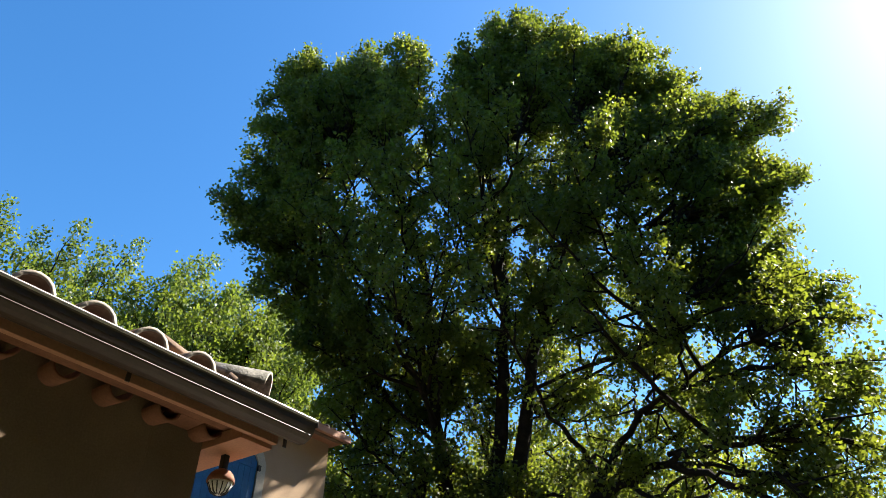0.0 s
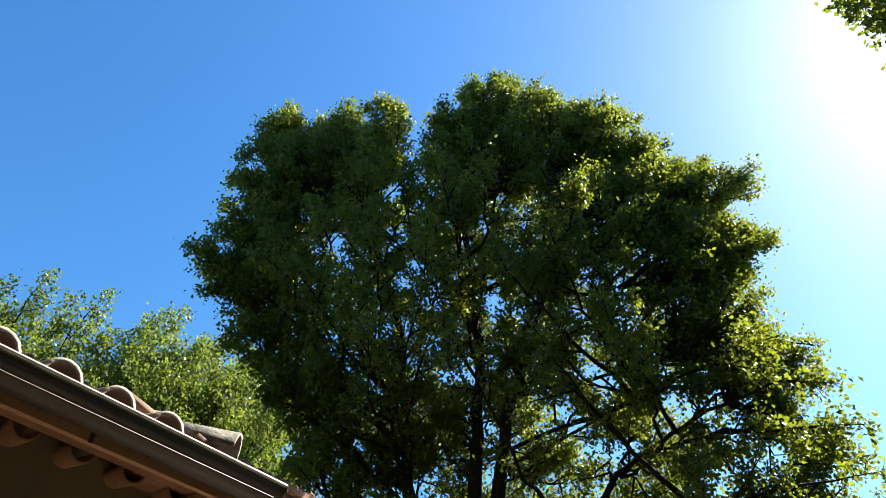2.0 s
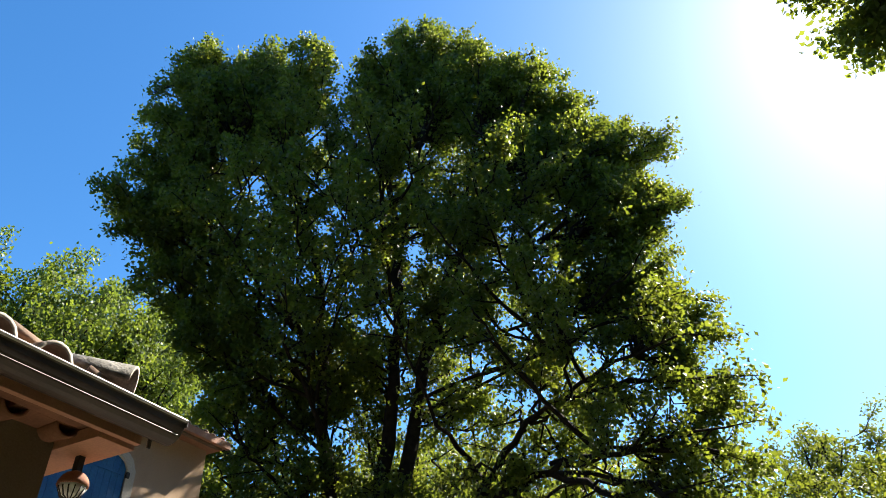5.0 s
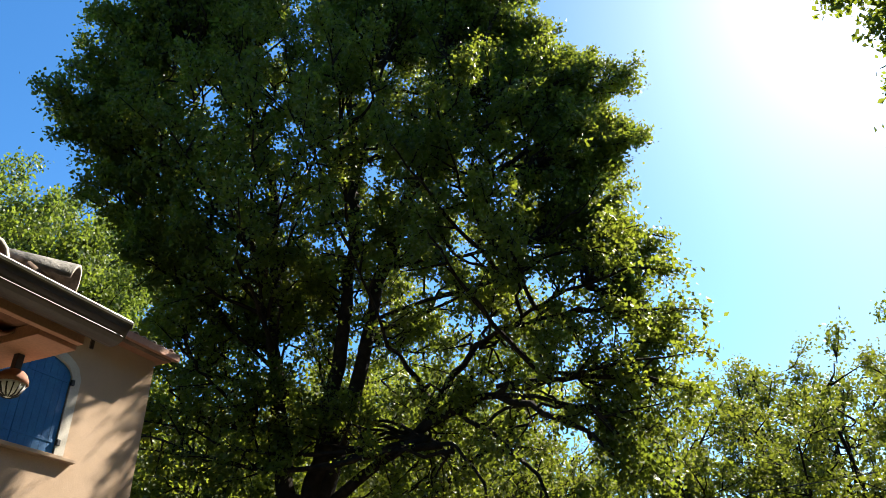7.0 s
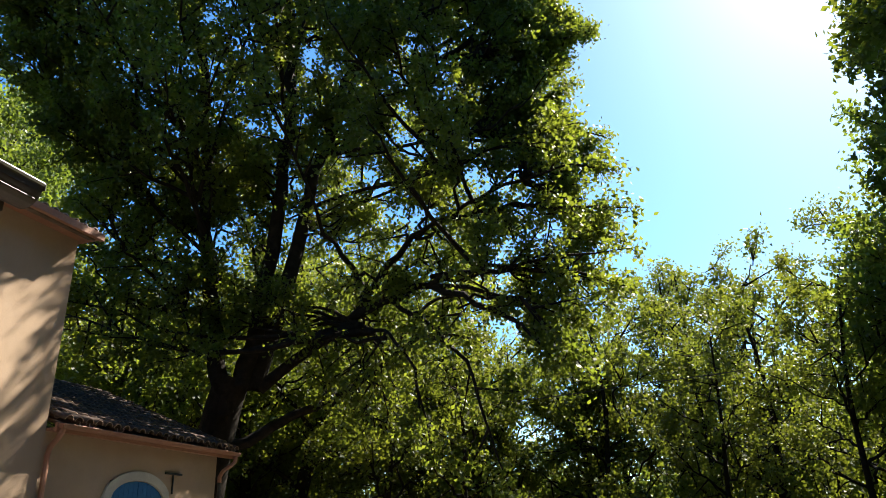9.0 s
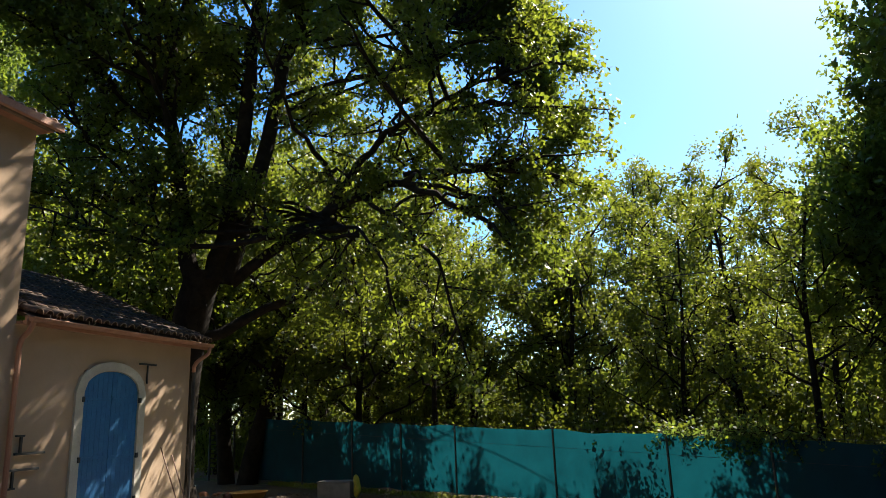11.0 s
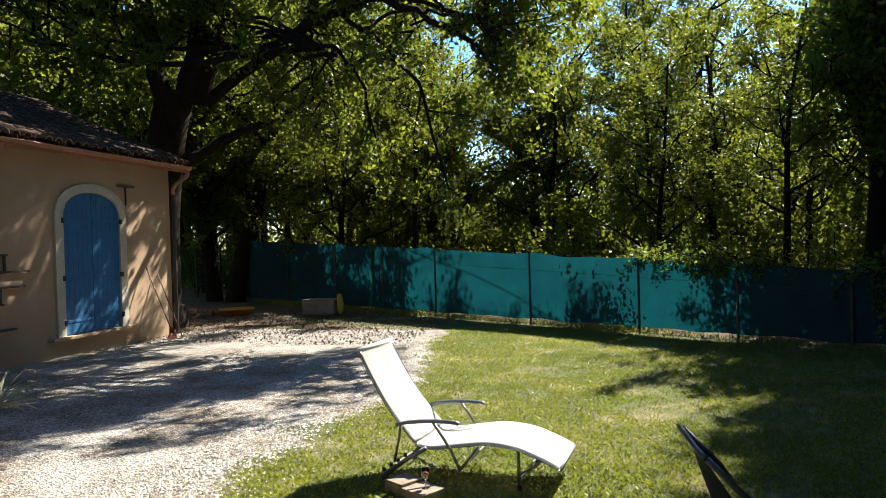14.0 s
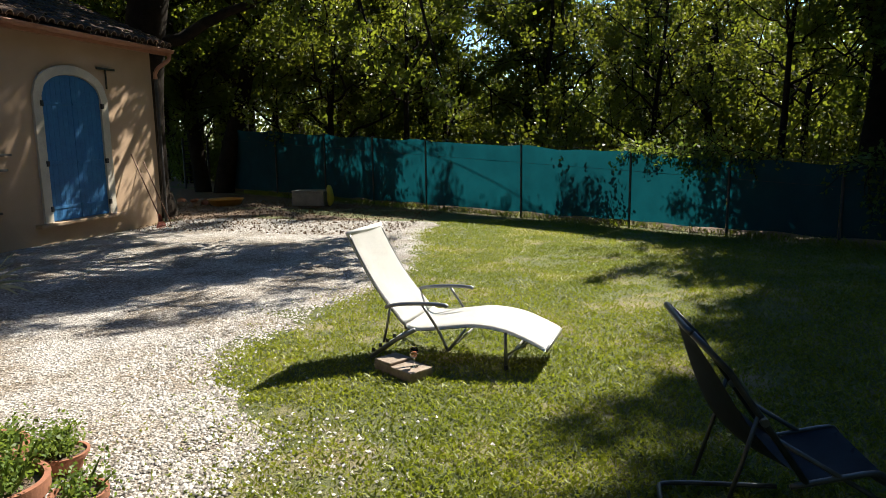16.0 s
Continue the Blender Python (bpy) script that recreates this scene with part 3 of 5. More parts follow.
def holed_wall(name, x0, x1, y0, y1, z0, z1, holes, mat):
    """A wall across x0..x1 with rectangular openings (ya, yb, za, zb), built of butted blocks."""
    bm = bmesh.new()
    ys = sorted({y0, y1, *[h[0] for h in holes], *[h[1] for h in holes]})
    for a, b in zip(ys, ys[1:]):
        cut = [(h[2], h[3]) for h in holes if h[0] <= a and h[1] >= b]
        z = z0
        for c, d in sorted(cut):
            if c > z:
                box((x0, a, z), (x1, b, c), bm=bm)
            z = d
        if z < z1:
            box((x0, a, z), (x1, b, z1), bm=bm)
    bmesh.ops.remove_doubles(bm, verts=bm.verts, dist=0.0005)
    return part(name, bm, mat)


DOOR = (9.84, 11.22, 0.34, 2.80)      # y, y, sill, crown of the arch
WIN = (5.35, 6.80, 4.55, 5.98)
tagged(holed_wall("wall_main", WX - 0.4, WX, -6.0, 8.35, -0.3, 6.52, [(WIN[0], WIN[1], WIN[2], WIN[3] - 0.02)], M_STUCCO), "ochre rendered wall of the two-storey house", "wall", kind="structure")
tagged(holed_wall("wall_low_wing", WX - 0.42, WX - 0.02, 8.352, 12.80, -0.3, 3.42, [(DOOR[0], DOOR[1], DOOR[2], DOOR[3] - 0.02)], M_STUCCO), "sun-dappled ochre rendered wall of the low wing", "wall", kind="structure")
tagged(part("wall_low_wing_end", box((-15, 12.40, -0.3), (WX - 0.422, 12.798, 3.42)), M_STUCCO), "ochre rendered end wall", "wall", kind="structure")
tagged(part("wall_main_end", box((-15, 7.95, 3.0), (WX - 0.402, 8.348, 6.52)), M_STUCCO), "ochre rendered end wall", "wall", kind="structure")
tagged(part("wall_back", box((-15.4, -6, -0.3), (-15.002, 12.8, 6.3)), M_STUCCO), "ochre rendered back wall", "wall", kind="structure")


def tile_mesh(name, length, r0, r1, thick=0.018, sides=8, convex=1):
    """A tapered half-round roof tile that runs from the origin along -x."""
    bm = bmesh.new()
    rows = []
    for x, r in ((0, r0), (-length, r1)):
        for q in (r, r - thick):
            rows.append([bm.verts.new((x, q * math.cos(a), convex * q * math.sin(a))) for a in (math.pi * k / sides for k in range(sides + 1))])
    o0, i0, o1, i1 = rows
    for k in range(sides):
        bm.faces.new((o0[k], o0[k + 1], o1[k + 1], o1[k]))
        bm.faces.new((i0[k + 1], i0[k], i1[k], i1[k + 1]))
        bm.faces.new((o0[k + 1], o0[k], i0[k], i0[k + 1]))
        bm.faces.new((o1[k], o1[k + 1], i1[k + 1], i1[k]))
    for k in (0, sides):
        bm.faces.new((o0[k], i0[k], i1[k], o1[k]))
    bmesh.ops.recalc_face_normals(bm, faces=bm.faces)
    for fc in bm.faces:
        fc.material_index = 1 if all(abs(v.co.x) < 1e-6 for v in fc.verts) else 0
    me = bpy.data.meshes.new(name)
    bm.to_mesh(me)
    bm.free()
    me.materials.append(M_TILE)
    me.materials.append(M_TILE_RIM)
    me.polygons.foreach_set("use_smooth", [True] * len(me.polygons))
    return me


def canal_roof(name, x, z, columns, rows, slope, r, length, label, mat_tile, hip=None, eave=0.05, gaps=0.0):
    """A roof of canal tiles that rises towards -x; every tile is a piece of its own on a deck. hip: where, along y, a hip cuts it off at 45 degrees. eave: where the deck
    begins; gaps: the share of the lowest pan tiles that has slipped off, so that sun falls through."""
    step, s = length * 0.82, radians(slope)
    y0, y1 = columns[0], columns[-1]
    gap = columns[1] - columns[0]
    deck = bmesh.new()
    far = step * rows
    for yy in (y0 - gap / 2, y1 + 0.3 * gap):
        for a, b in ((eave, -r * 0.75), (eave, -r * 0.75 - 0.05), (-far, -r * 0.75 - 0.05), (-far, -r * 0.75)):
            cut = hip + 0.12 + a if hip is not None and yy > y0 else yy
            deck.verts.new((x + a * math.cos(s) - 0.06, max(y0, min(yy, cut)), z - a * math.sin(s) + b))
    deck.verts.ensure_lookup_table()
    q = deck.verts
    for k in ((0, 1, 2, 3), (7, 6, 5, 4), (0, 4, 5, 1), (1, 5, 6, 2), (2, 6, 7, 3), (3, 7, 4, 0)):
        deck.faces.new([q[i] for i in k])
    roof = tagged(part(name, deck, mat_tile), label, "roof", kind="structure")
    top, pan = tile_mesh("cover_tile", length, r, r * 0.82, 0.2 * r), tile_mesh("pan_tile", length, r * 0.98, r * 0.8, convex=-1)
    top.materials[0] = pan.materials[0] = mat_tile
    if mat_tile is M_TILE_MOSS_SHADE:
        top.materials[1] = pan.materials[1] = M_TILE
    for i in range(rows):
        for y in columns:
            if hip is not None and y > hip - i * step * math.cos(s) + 0.05:
                continue
            for me, dy, dz in ((top, 0, 0.0), (pan, -gap / 2, r * 0.42)):
                if me is pan and i == 0 and random.random() < gaps:
                    continue
                ob = new(me.name, me)
                jit = random.uniform(-0.012, 0.012)
                ob.matrix_world = Matrix.Translation((x - i * step * math.cos(s) + jit, y + dy + random.uniform(-0.006, 0.006), z + i * step * math.sin(s) + dz * 0.4)) @ pose(
                    0, 0, 0, random.uniform(-2, 2), slope - 2.0, random.uniform(-2.2, 2.2))
                ob.parent = roof
    return roof


canal_roof("roof_low_wing", -8.70, 3.55, [8.50 + 0.208 * k for k in range(23)], 12, 23, 0.085, 0.42, "weathered mossy canal tile roof of the low wing, coloured darker as in shade", M_TILE_MOSS_SHADE, eave=-0.14, gaps=0.6)
canal_roof("roof_main", -8.60, 6.60, [0.2 + 0.208 * k for k in range(40)], 3, 17, 0.085, 0.42, "weathered canal tile roof edge of the house", M_TILE)
PORCH_Y = [0.57 + 0.316 * k for k in range(-7, 4)]
near_roof = canal_roof("roof_near_wing", -3.09, 3.455, PORCH_Y, 13, 16, 0.115, 0.46, "pale terracotta canal tile roof above a brown gutter", M_TILE, hip=2.1, eave=-0.325, gaps=1.0)
# the hipped end of the near wing, which falls towards +y
end_roof = canal_roof("roof_near_wing_end", 2.22, 3.455, [3.42 + 0.316 * k for k in range(18)], 13, 16, 0.115, 0.46, "pale terracotta canal tile roof at the wing's hipped end", M_TILE)
for ob in [c for c in end_roof.children if 2.22 - c.matrix_world.translation.x > c.matrix_world.translation.y - 3.1 + 0.2]:
    bpy.data.objects.remove(ob)
end_roof.matrix_world = pose(0, 0, 0, 0, 0, 90)
for v in end_roof.data.vertices:
    if v.co.x < 1.0:
        v.co.y = max(v.co.y, 3.2 + (2.22 - v.co.x))

verge = tile_mesh("hip_tile", 0.50, 0.125, 0.105, 0.02, 10)
verge.materials[0] = M_HIP
for k in range(12):
    ob = new("hip_tile", verge)
    ob.matrix_world = Matrix.Translation((-3.13 - 0.29 * k, 2.04 - 0.29 * k, 3.55 + 0.083 * k)) @ pose(0, 0, 0, 2 - k % 3, 10, 45 + (k * 5) % 4 - 2)
    ob.parent = near_roof
    ob["label"] = "grey mossy hip tile"

# eaves, soffits and gutters
def gutter(name, x, z, y0, y1, r, mat, label):
    """A half-round gutter with a rolled rim and stopped ends."""
    bm = bmesh.new()
    prof = [(r * math.cos(a), r * math.sin(a) * 1.05) for a in (math.pi + math.pi * k / 12 for k in range(13))]
    prof = [(-r, 0.02)] + prof + [(r + 0.012, 0.012), (r + 0.004, 0.022), (r - 0.008, 0.012)]
    inner = [(a * 0.93, b * 0.93 + 0.004) for a, b in prof[:14]]
    loop = prof + inner[::-1]
    rings = [[bm.verts.new((x + a, y, z + b)) for a, b in loop] for y in (y0, y1)]
    n = len(loop)
    for k in range(n):
        bm.faces.new((rings[0][k], rings[0][(k + 1) % n], rings[1][(k + 1) % n], rings[1][k]))
    for y, cap in ((y0, rings[0]), (y1, rings[1])):
        bm.faces.new([bm.verts.new((x + a, y, z + b)) for a, b in prof[:14]])
    return tagged(part(name, bm, mat, smooth=False), label, "gutter")


near_gutter = gutter("eaves_gutter", -3.10, 3.42, -5.0, 2.36, 0.10, M_GUTTER, "brown half-round metal gutter under pale roof tiles")
for y in (2.30, 1.2, 0.1, -1.0):
    part("bracket", box((-3.198, y - 0.012, 3.30), (-3.19, y + 0.012, 3.44)), M_GUTTER, near_gutter)
part("bead", sweep([(-3.022, -5.0, 3.352), (-3.022, 2.34, 3.352)], 0.004, 6), M_GUTTER, near_gutter)
part("rolled_rim", sweep([(-2.995, -5.0, 3.437), (-2.995, 2.36, 3.437)], 0.011, 8), M_RIM, near_gutter, "pale worn rolled rim")
part("end_cap", box((-3.20, 2.361, 3.40), (-2.985, 2.366, 3.44), 0.002), M_GUTTER, near_gutter)
tagged(part("fascia_near_wing", box((-3.24, -5.0, 3.305), (-3.20, 2.25, 3.42), 0.004), M_FASCIA), "pinkish painted fascia board under the gutter", "fascia", kind="structure")
tagged(part("soffit_near_wing", box((-3.425, -5.0, 3.362), (-3.242, 2.25, 3.40)), M_CORBEL), "board coloured dark for the shade under the near eave", "soffit", kind="structure")
# added plug: closes the soffit slot so no large sun patch falls here
tagged(part("soffit_near_wing_corner", box((-3.60, 1.62, 3.362), (-3.427, 2.25, 3.40)), M_CORBEL), "added corner board that stops sun through the near eave", "soffit", kind="structure")
tagged(part("soffit_near_wing_end", box((-8.94, 2.003, 3.28), (-3.245, 2.25, 3.355), 0.004), M_FASCIA), "painted soffit along the wing's end", "soffit", kind="structure")
tagged(part("wall_near_wing", box((-3.95, -5.0, -0.3), (-3.60, 1.648, 3.60)), M_RENDER_SHADE), "rendered wall coloured dark brown for the deep shade of the eave", "wall", kind="structure")
tagged(part("wall_near_wing_side", box((-8.94, -5.3, -0.3), (-3.60, -5.002, 3.36)), M_STUCCO), "ochre rendered side wall of the near wing", "wall", kind="structure")
tagged(part("wall_near_wing_end", box((-8.94, 1.65, -0.3), (-3.60, 2.0, 3.361)), M_RENDER_SHADE), "rendered end wall of the near wing, coloured dark brown as in shade", "wall", kind="structure")
corbels = thing("genoise_corbel", (-3.6, 0, 3.26), "row of terracotta corbel tiles under the eave", "corbel", kind="structure")
for k in range(-14, 6):
    me = bpy.data.meshes.get("corbel_tile") or tile_mesh("corbel_tile", 0.40, 0.08, 0.062, 0.016, 8, -1)
    me.materials[0] = me.materials[1] = M_CORBEL
    ob = new("corbel_tile", me)
    ob.parent = corbels
    ob.matrix_basis = pose(0.17, 0.36 + 0.316 * k, 0.115, 0, 2, random.uniform(-2, 2))
tagged(part("fascia_low_wing", box((-8.80, 8.36, 3.37), (-8.76, 13.16, 3.51), 0.004), M_FASCIA), "brown fascia of the low wing's eave", "fascia", kind="structure")
tagged(part("soffit_low_wing", box((-8.835, 8.36, 3.40), (-8.802, 13.14, 3.44)), M_FASCIA), "painted soffit of the low wing", "soffit", kind="structure")
tagged(part("soffit_low_wing_inner", box((WX - 0.018, 8.36, 3.40), (-8.868, 13.14, 3.44)), M_FASCIA), "painted soffit board against the low wing's wall", "soffit", kind="structure")
gutter("eaves_gutter", -8.70, 3.47, 8.38, 13.18, 0.05, M_FASCIA, "slim ochre-painted gutter along the low eave")
tagged(part("downpipe", sweep(smooth_line([(-8.70, 13.08, 3.42), (-8.71, 13.04, 3.28), (-8.84, 12.88, 3.12), (-8.90, 12.84, 3.0)], 4) + [Vector((-8.91, 12.86, 2.9))], 0.04, 10), M_FASCIA, None), "short ochre-painted downpipe at the corner", "downpipe")
tagged(part("downpipe", sweep([(-8.91, 12.86, 2.898), (-8.91, 12.86, 0.0)], 0.036, 10), M_IRON, None), "dark downpipe at the corner of the low wing", "downpipe")
tagged(part("downpipe", sweep(smooth_line([(-8.70, 8.44, 3.42), (-8.76, 8.42, 3.28), (-8.88, 8.40, 3.1), (-8.89, 8.40, 2.6), (-8.89, 8.40, 0.0)], 4), 0.04, 10), M_FASCIA, None), "thin ochre-painted downpipe in the wall's angle", "downpipe")
tagged(part("fascia_main", box((-8.62, -6.0, 6.50), (-8.54, 8.50, 6.62), 0.004), M_FASCIA), "brown fascia of the house eave", "fascia", kind="structure")
tagged(part("soffit_main", box((WX - 0.4, -6.0, 6.525), (-8.622, 8.48, 6.56)), M_FASCIA), "brown boarded soffit of the house", "soffit", kind="structure")


# ---- shutters ----
def arch_z(y, y0, y1, spring, crown):
    """Height of a flat arch over y0..y1."""
    u = (y - (y0 + y1) / 2) / ((y1 - y0) / 2)
    return spring + (crown - spring) * math.sqrt(max(0.0, 1 - u * u))


def shutter_leaf(parent, name, y0, y1, z0, spring, crown, whole, x, boards, hinge_low):
    """One leaf of vertical boards with an arched head, two or three strap hinges and pins."""
    leaf = part(name, box((x - 0.012, y0 + 0.004, z0 + 0.01), (x - 0.004, y1 - 0.004, min(spring, crown) - 0.02)), M_BLUE, parent)
    w = (y1 - y0) / boards
    for k in range(boards):
        a, b = y0 + k * w + 0.002, y0 + (k + 1) * w - 0.002
        bm = bmesh.new()
        pts = [(a, z0)] + [(a + (b - a) * i / 4, arch_z(a + (b - a) * i / 4, *whole, spring, crown)) for i in range(5)] + [(b, z0)]
        fr = [bm.verts.new((x + 0.018, p, q)) for p, q in pts]
        bk = [bm.verts.new((x - 0.004, p, q)) for p, q in pts]
        bm.faces.new(fr)
        bm.faces.new(bk[::-1])
        for i in range(len(pts)):
            j = (i + 1) % len(pts)
            bm.faces.new((fr[i], bk[i], bk[j], fr[j]))
        part("board", bm, M_BLUE, leaf)
    for z in hinge_low:
        part("strap_hinge", box((x + 0.018, y0 + 0.01, z), (x + 0.028, y1 - 0.03, z + 0.045), 0.004), M_BLUE, leaf)
    return leaf


def opening(name, y0, y1, z0, spring, crown, x, label, category, trim, leaves, hinges, sill_over):
    """A shuttered opening: pale arched surround, sill, two leaves of boards and the iron pins."""
    ob = thing(name, (x, (y0 + y1) / 2, z0), label, category, kind="structure")
    inv = Matrix.Translation((-x, -(y0 + y1) / 2, -z0))
    # surround
    bm = bmesh.new()
    n = 20
    outer = [(y0 - trim, z0)] + [(y0 - trim + (y1 - y0 + 2 * trim) * i / n, arch_z(y0 - trim + (y1 - y0 + 2 * trim) * i / n, y0 - trim, y1 + trim, spring, crown + trim * 0.85)) for i in range(n + 1)] + [(y1 + trim, z0)]
    inner = [(y0, z0)] + [(y0 + (y1 - y0) * i / n, arch_z(y0 + (y1 - y0) * i / n, y0, y1, spring, crown)) for i in range(n + 1)] + [(y1, z0)]
    rows = [[bm.verts.new((xx, p, q)) for p, q in line] for xx, line in ((x - 0.10, inner), (x + 0.022, inner), (x + 0.022, outer), (x - 0.02, outer))]
    for a, b in zip(rows, rows[1:]):
        for i in range(len(a) - 1):
            bm.faces.new((a[i], a[i + 1], b[i + 1], b[i]))
    bm.transform(inv)
    part("surround", bm, M_TRIM, ob, "pale lime-painted arched surround")
    bm = box((x - 0.1, y0 - sill_over, z0 - 0.06), (x + 0.10, y1 + sill_over, z0 - 0.003), 0.012)
    bm.transform(inv)
    part("sill", bm, M_STUCCO, ob, "ochre rendered sill")
    mid = (y0 + y1) / 2
    for a, b in ((y0 + 0.006, mid - 0.004), (mid + 0.004, y1 - 0.006)):
        lf = shutter_leaf(ob, "shutter", a, b, z0 + 0.012, spring - 0.01, crown - 0.012, (y0, y1), x - 0.03, leaves, hinges)
        lf.data.transform(inv)
        for c in lf.children:
            c.data.transform(inv)
    bm = bmesh.new()
    for y in (y0 - 0.02, y1 + 0.02):
        for z in hinges:
            box((x + 0.0, y - 0.025, z - 0.03), (x + 0.045, y + 0.025, z + 0.06), 0.006, bm)
    bm.transform(inv)
    part("hinge_pin", bm, M_IRON, ob)
    return ob


opening("door_1", DOOR[0], DOOR[1], DOOR[2], 2.42, DOOR[3], WX, "closed sky-blue wooden shutter door in a pale arched surround", "door", 0.18, 6, (0.55, 1.30, 2.28), 0.36)
opening("window_1", WIN[0], WIN[1], WIN[2], 5.72, WIN[3], WX, "closed sky-blue wooden window shutters in a pale surround", "window", 0.16, 6, (4.72, 5.62), 0.34)


# iron shutter stays on the wall
def stay(y, z, high):
    ob = thing("iron_stay", (WX, y, z), "dark iron T-shaped stay fixed on the rendered wall", "bracket", "iron stays")
    part("bar", box((0.0, -0.24, -0.018), (0.03, 0.24, 0.018), 0.004), M_IRON, ob)
    part("stem", box((0.0, -0.014, -high), (0.022, 0.014, -0.018), 0.004), M_IRON, ob)
    return ob


stay(11.42, 2.97, 0.36)


# ---- fence ----
def fence():
    ang = math.atan(FENCE_K)
    xs = [-11.67, -9.5, -7.43, -5.7, -4.06, -1.66, 0.47, 2.0, 3.43, 5.5, 7.6, 9.8, 12.0]
    ob = thing("mesh_fence", (0, FENCE_A, 0), "wire fence hung with dark green windbreak netting along the lawn", "fence")
    h = lambda x: 1.38 - 0.052 * max(-12, min(6, x))
    for x in xs:
        part("post", sweep([(x, FENCE_K * x - 0.03, -0.1), (x, FENCE_K * x - 0.03, h(x) + 0.03)], 0.022, 8), M_IRON, ob)
    for a, b in zip(xs, xs[1:]):
        v, f, n, m = [], [], 28, 10
        for j in range(m + 1):
            for i in range(n + 1):
                x = a + 0.015 + (b - a - 0.03) * i / n
                z = 0.10 + 0.04 * noise.noise((x * 1.7, 0, 5)) + (h(x) - 0.10 - 0.03 * math.sin(math.pi * i / n) * (j == m)) * j / m
                v.append((x, FENCE_K * x + 0.03 * noise.noise((x * 0.9, z * 1.3, 2)), z))
        for j in range(m):
            for i in range(n):
                k = j * (n + 1) + i
                f.append((k, k + 1, k + n + 2, k + n + 1))
        mesh_object("netting", v, f, M_NET, ob, smooth=True)
        for q in (0.02, -0.35):
            part("wire", sweep([(a, FENCE_K * a - 0.01, h(a) + q), (b, FENCE_K * b - 0.01, h(b) + q)], 0.004, 4), M_IRON, ob)
    return ob


fence()

# ---- trees ----
oak()
kinds = [wood_tree("woodland_tree", 9.5, 2.3, "slender leafy woodland tree behind the fence", 0.0, M_WOOD_LEAF, 0.108, 0.5, leaves=30),
         wood_tree("woodland_tree", 8.3, 2.6, "leafy young woodland tree behind the fence", 1.3, M_WOOD_LEAF, 0.108, -0.6, 0.25, leaves=30),
         wood_tree("woodland_tree", 10.5, 2.8, "tall loose-crowned woodland tree behind the fence", 2.1, M_WOOD_LEAF, 0.112, 0.9, 0.4, leaves=30),
         wood_tree("woodland_tree", 7.0, 2.4, "bushy woodland tree with low branches", 0.7, M_WOOD_LEAF, 0.108, 0.3, 0.12, leaves=30)]


def stand(kind, x, y, scale=1.0):
    return copy_thing(kinds[kind], Matrix.Translation((x, y, -0.05)) @ pose(0, 0, 0, 0, 0, random.uniform(0, 360)) @ Matrix.Diagonal((scale, scale, scale * random.uniform(0.94, 1.06), 1)))


random.seed(5)


def place_wood():
    """The wood along the back of the fence, in uneven rows, higher towards the right."""
    for row, (off, gap) in enumerate(((2.8, 2.9), (6.2, 3.0), (9.0, 2.6), (13.0, 3.0), (19, 6.0))):
        x = -24.0 - row * 4
        while x < 17 + row * 4:
            xx, yy = x + random.uniform(-0.6, 0.6), fence_y(x) + off + random.uniform(-0.9, 0.9)
            az = math.degrees(math.atan2(xx, yy))
            k = random.randrange(4)
            dist = math.hypot(xx, yy)
            want = 24.0 if -36 < az < -13 else 19.5 if az < 4 else 20.3 + (az - 4) * 0.2
            top = (1.7 + dist * math.tan(radians(want))) * random.uniform(0.86 if off > 8 else 0.78, 1.0)
            tall = (9.5, 8.3, 10.5, 7.0)[k] + 1.0
            if off < 3 and -2.6 < xx < 2.4 or 3 < off < 8 and -1.0 < xx < 4.6:
                x += gap
                continue
            sparse = off > 6 and -15 < xx < -1.5 and math.sin(xx * 5.1 + off) > 0.0
            if not (sparse or math.hypot(xx + 9.2, yy - 13.7) < 2.0):
                stand(k, xx, yy, max(0.5, min(0.8 if 8 < off < 10 and 1.0 < xx < 5.4 else 1.9, top / tall)))
            x += gap * random.uniform(0.75, 1.3)


place_wood()
for k in kinds:
    k.matrix_world = Matrix.Translation((-30 - 3 * kinds.index(k), 24, -0.05))


def second_oak():
    base = V(-11.55, 20.4, 0)
    ob = thing("leaning_oak", base, "leaning dark-trunked oak at the end of the netting fence", "tree")
    w = Wood()
    o = lambda *p: V(*p) - base
    w.limb(smooth_line([o(-11.95, 20.3, -0.3), o(-11.75, 20.4, 1.0), o(-11.2, 20.7, 3.3), o(-10.85, 20.9, 4.9), o(-10.5, 21.1, 5.9), o(-9.5, 21.6, 7.1), o(-8.4, 21.9, 8.9)], 5), 0.36, 0.08, 10)
    g = dict(step=0.55, reach=1.8, leaves=38, spread=0.2, start=0.25)
    for a, b in (((-10.8, 20.8, 5.0), (-13.4, 20.0, 7.6)), ((-10.6, 20.9, 5.4), (-9.6, 19.0, 8.6)), ((-10.0, 21.2, 6.4), (-11.4, 22.4, 10.2)), ((-9.5, 21.4, 7.1), (-6.4, 20.8, 8.6)),
                 ((-9.0, 21.6, 8.0), (-8.8, 21.0, 11.0)), ((-8.4, 21.9, 8.9), (-6.6, 22.6, 11.0)), ((-11.2, 20.5, 3.4), (-9.4, 19.4, 4.2)), ((-11.2, 20.6, 3.2), (-14.0, 20.2, 4.6)), ((-10.9, 20.8, 4.6), (-7.6, 20.4, 5.0))):
        m = o(*a).lerp(o(*b), 0.5) + V(0, 0, 0.35)
        w.grow([o(*a), m, o(*b)], 0.10, 0.025, **g)
    w.finish(ob, M_WOOD_LEAF, 0.115)


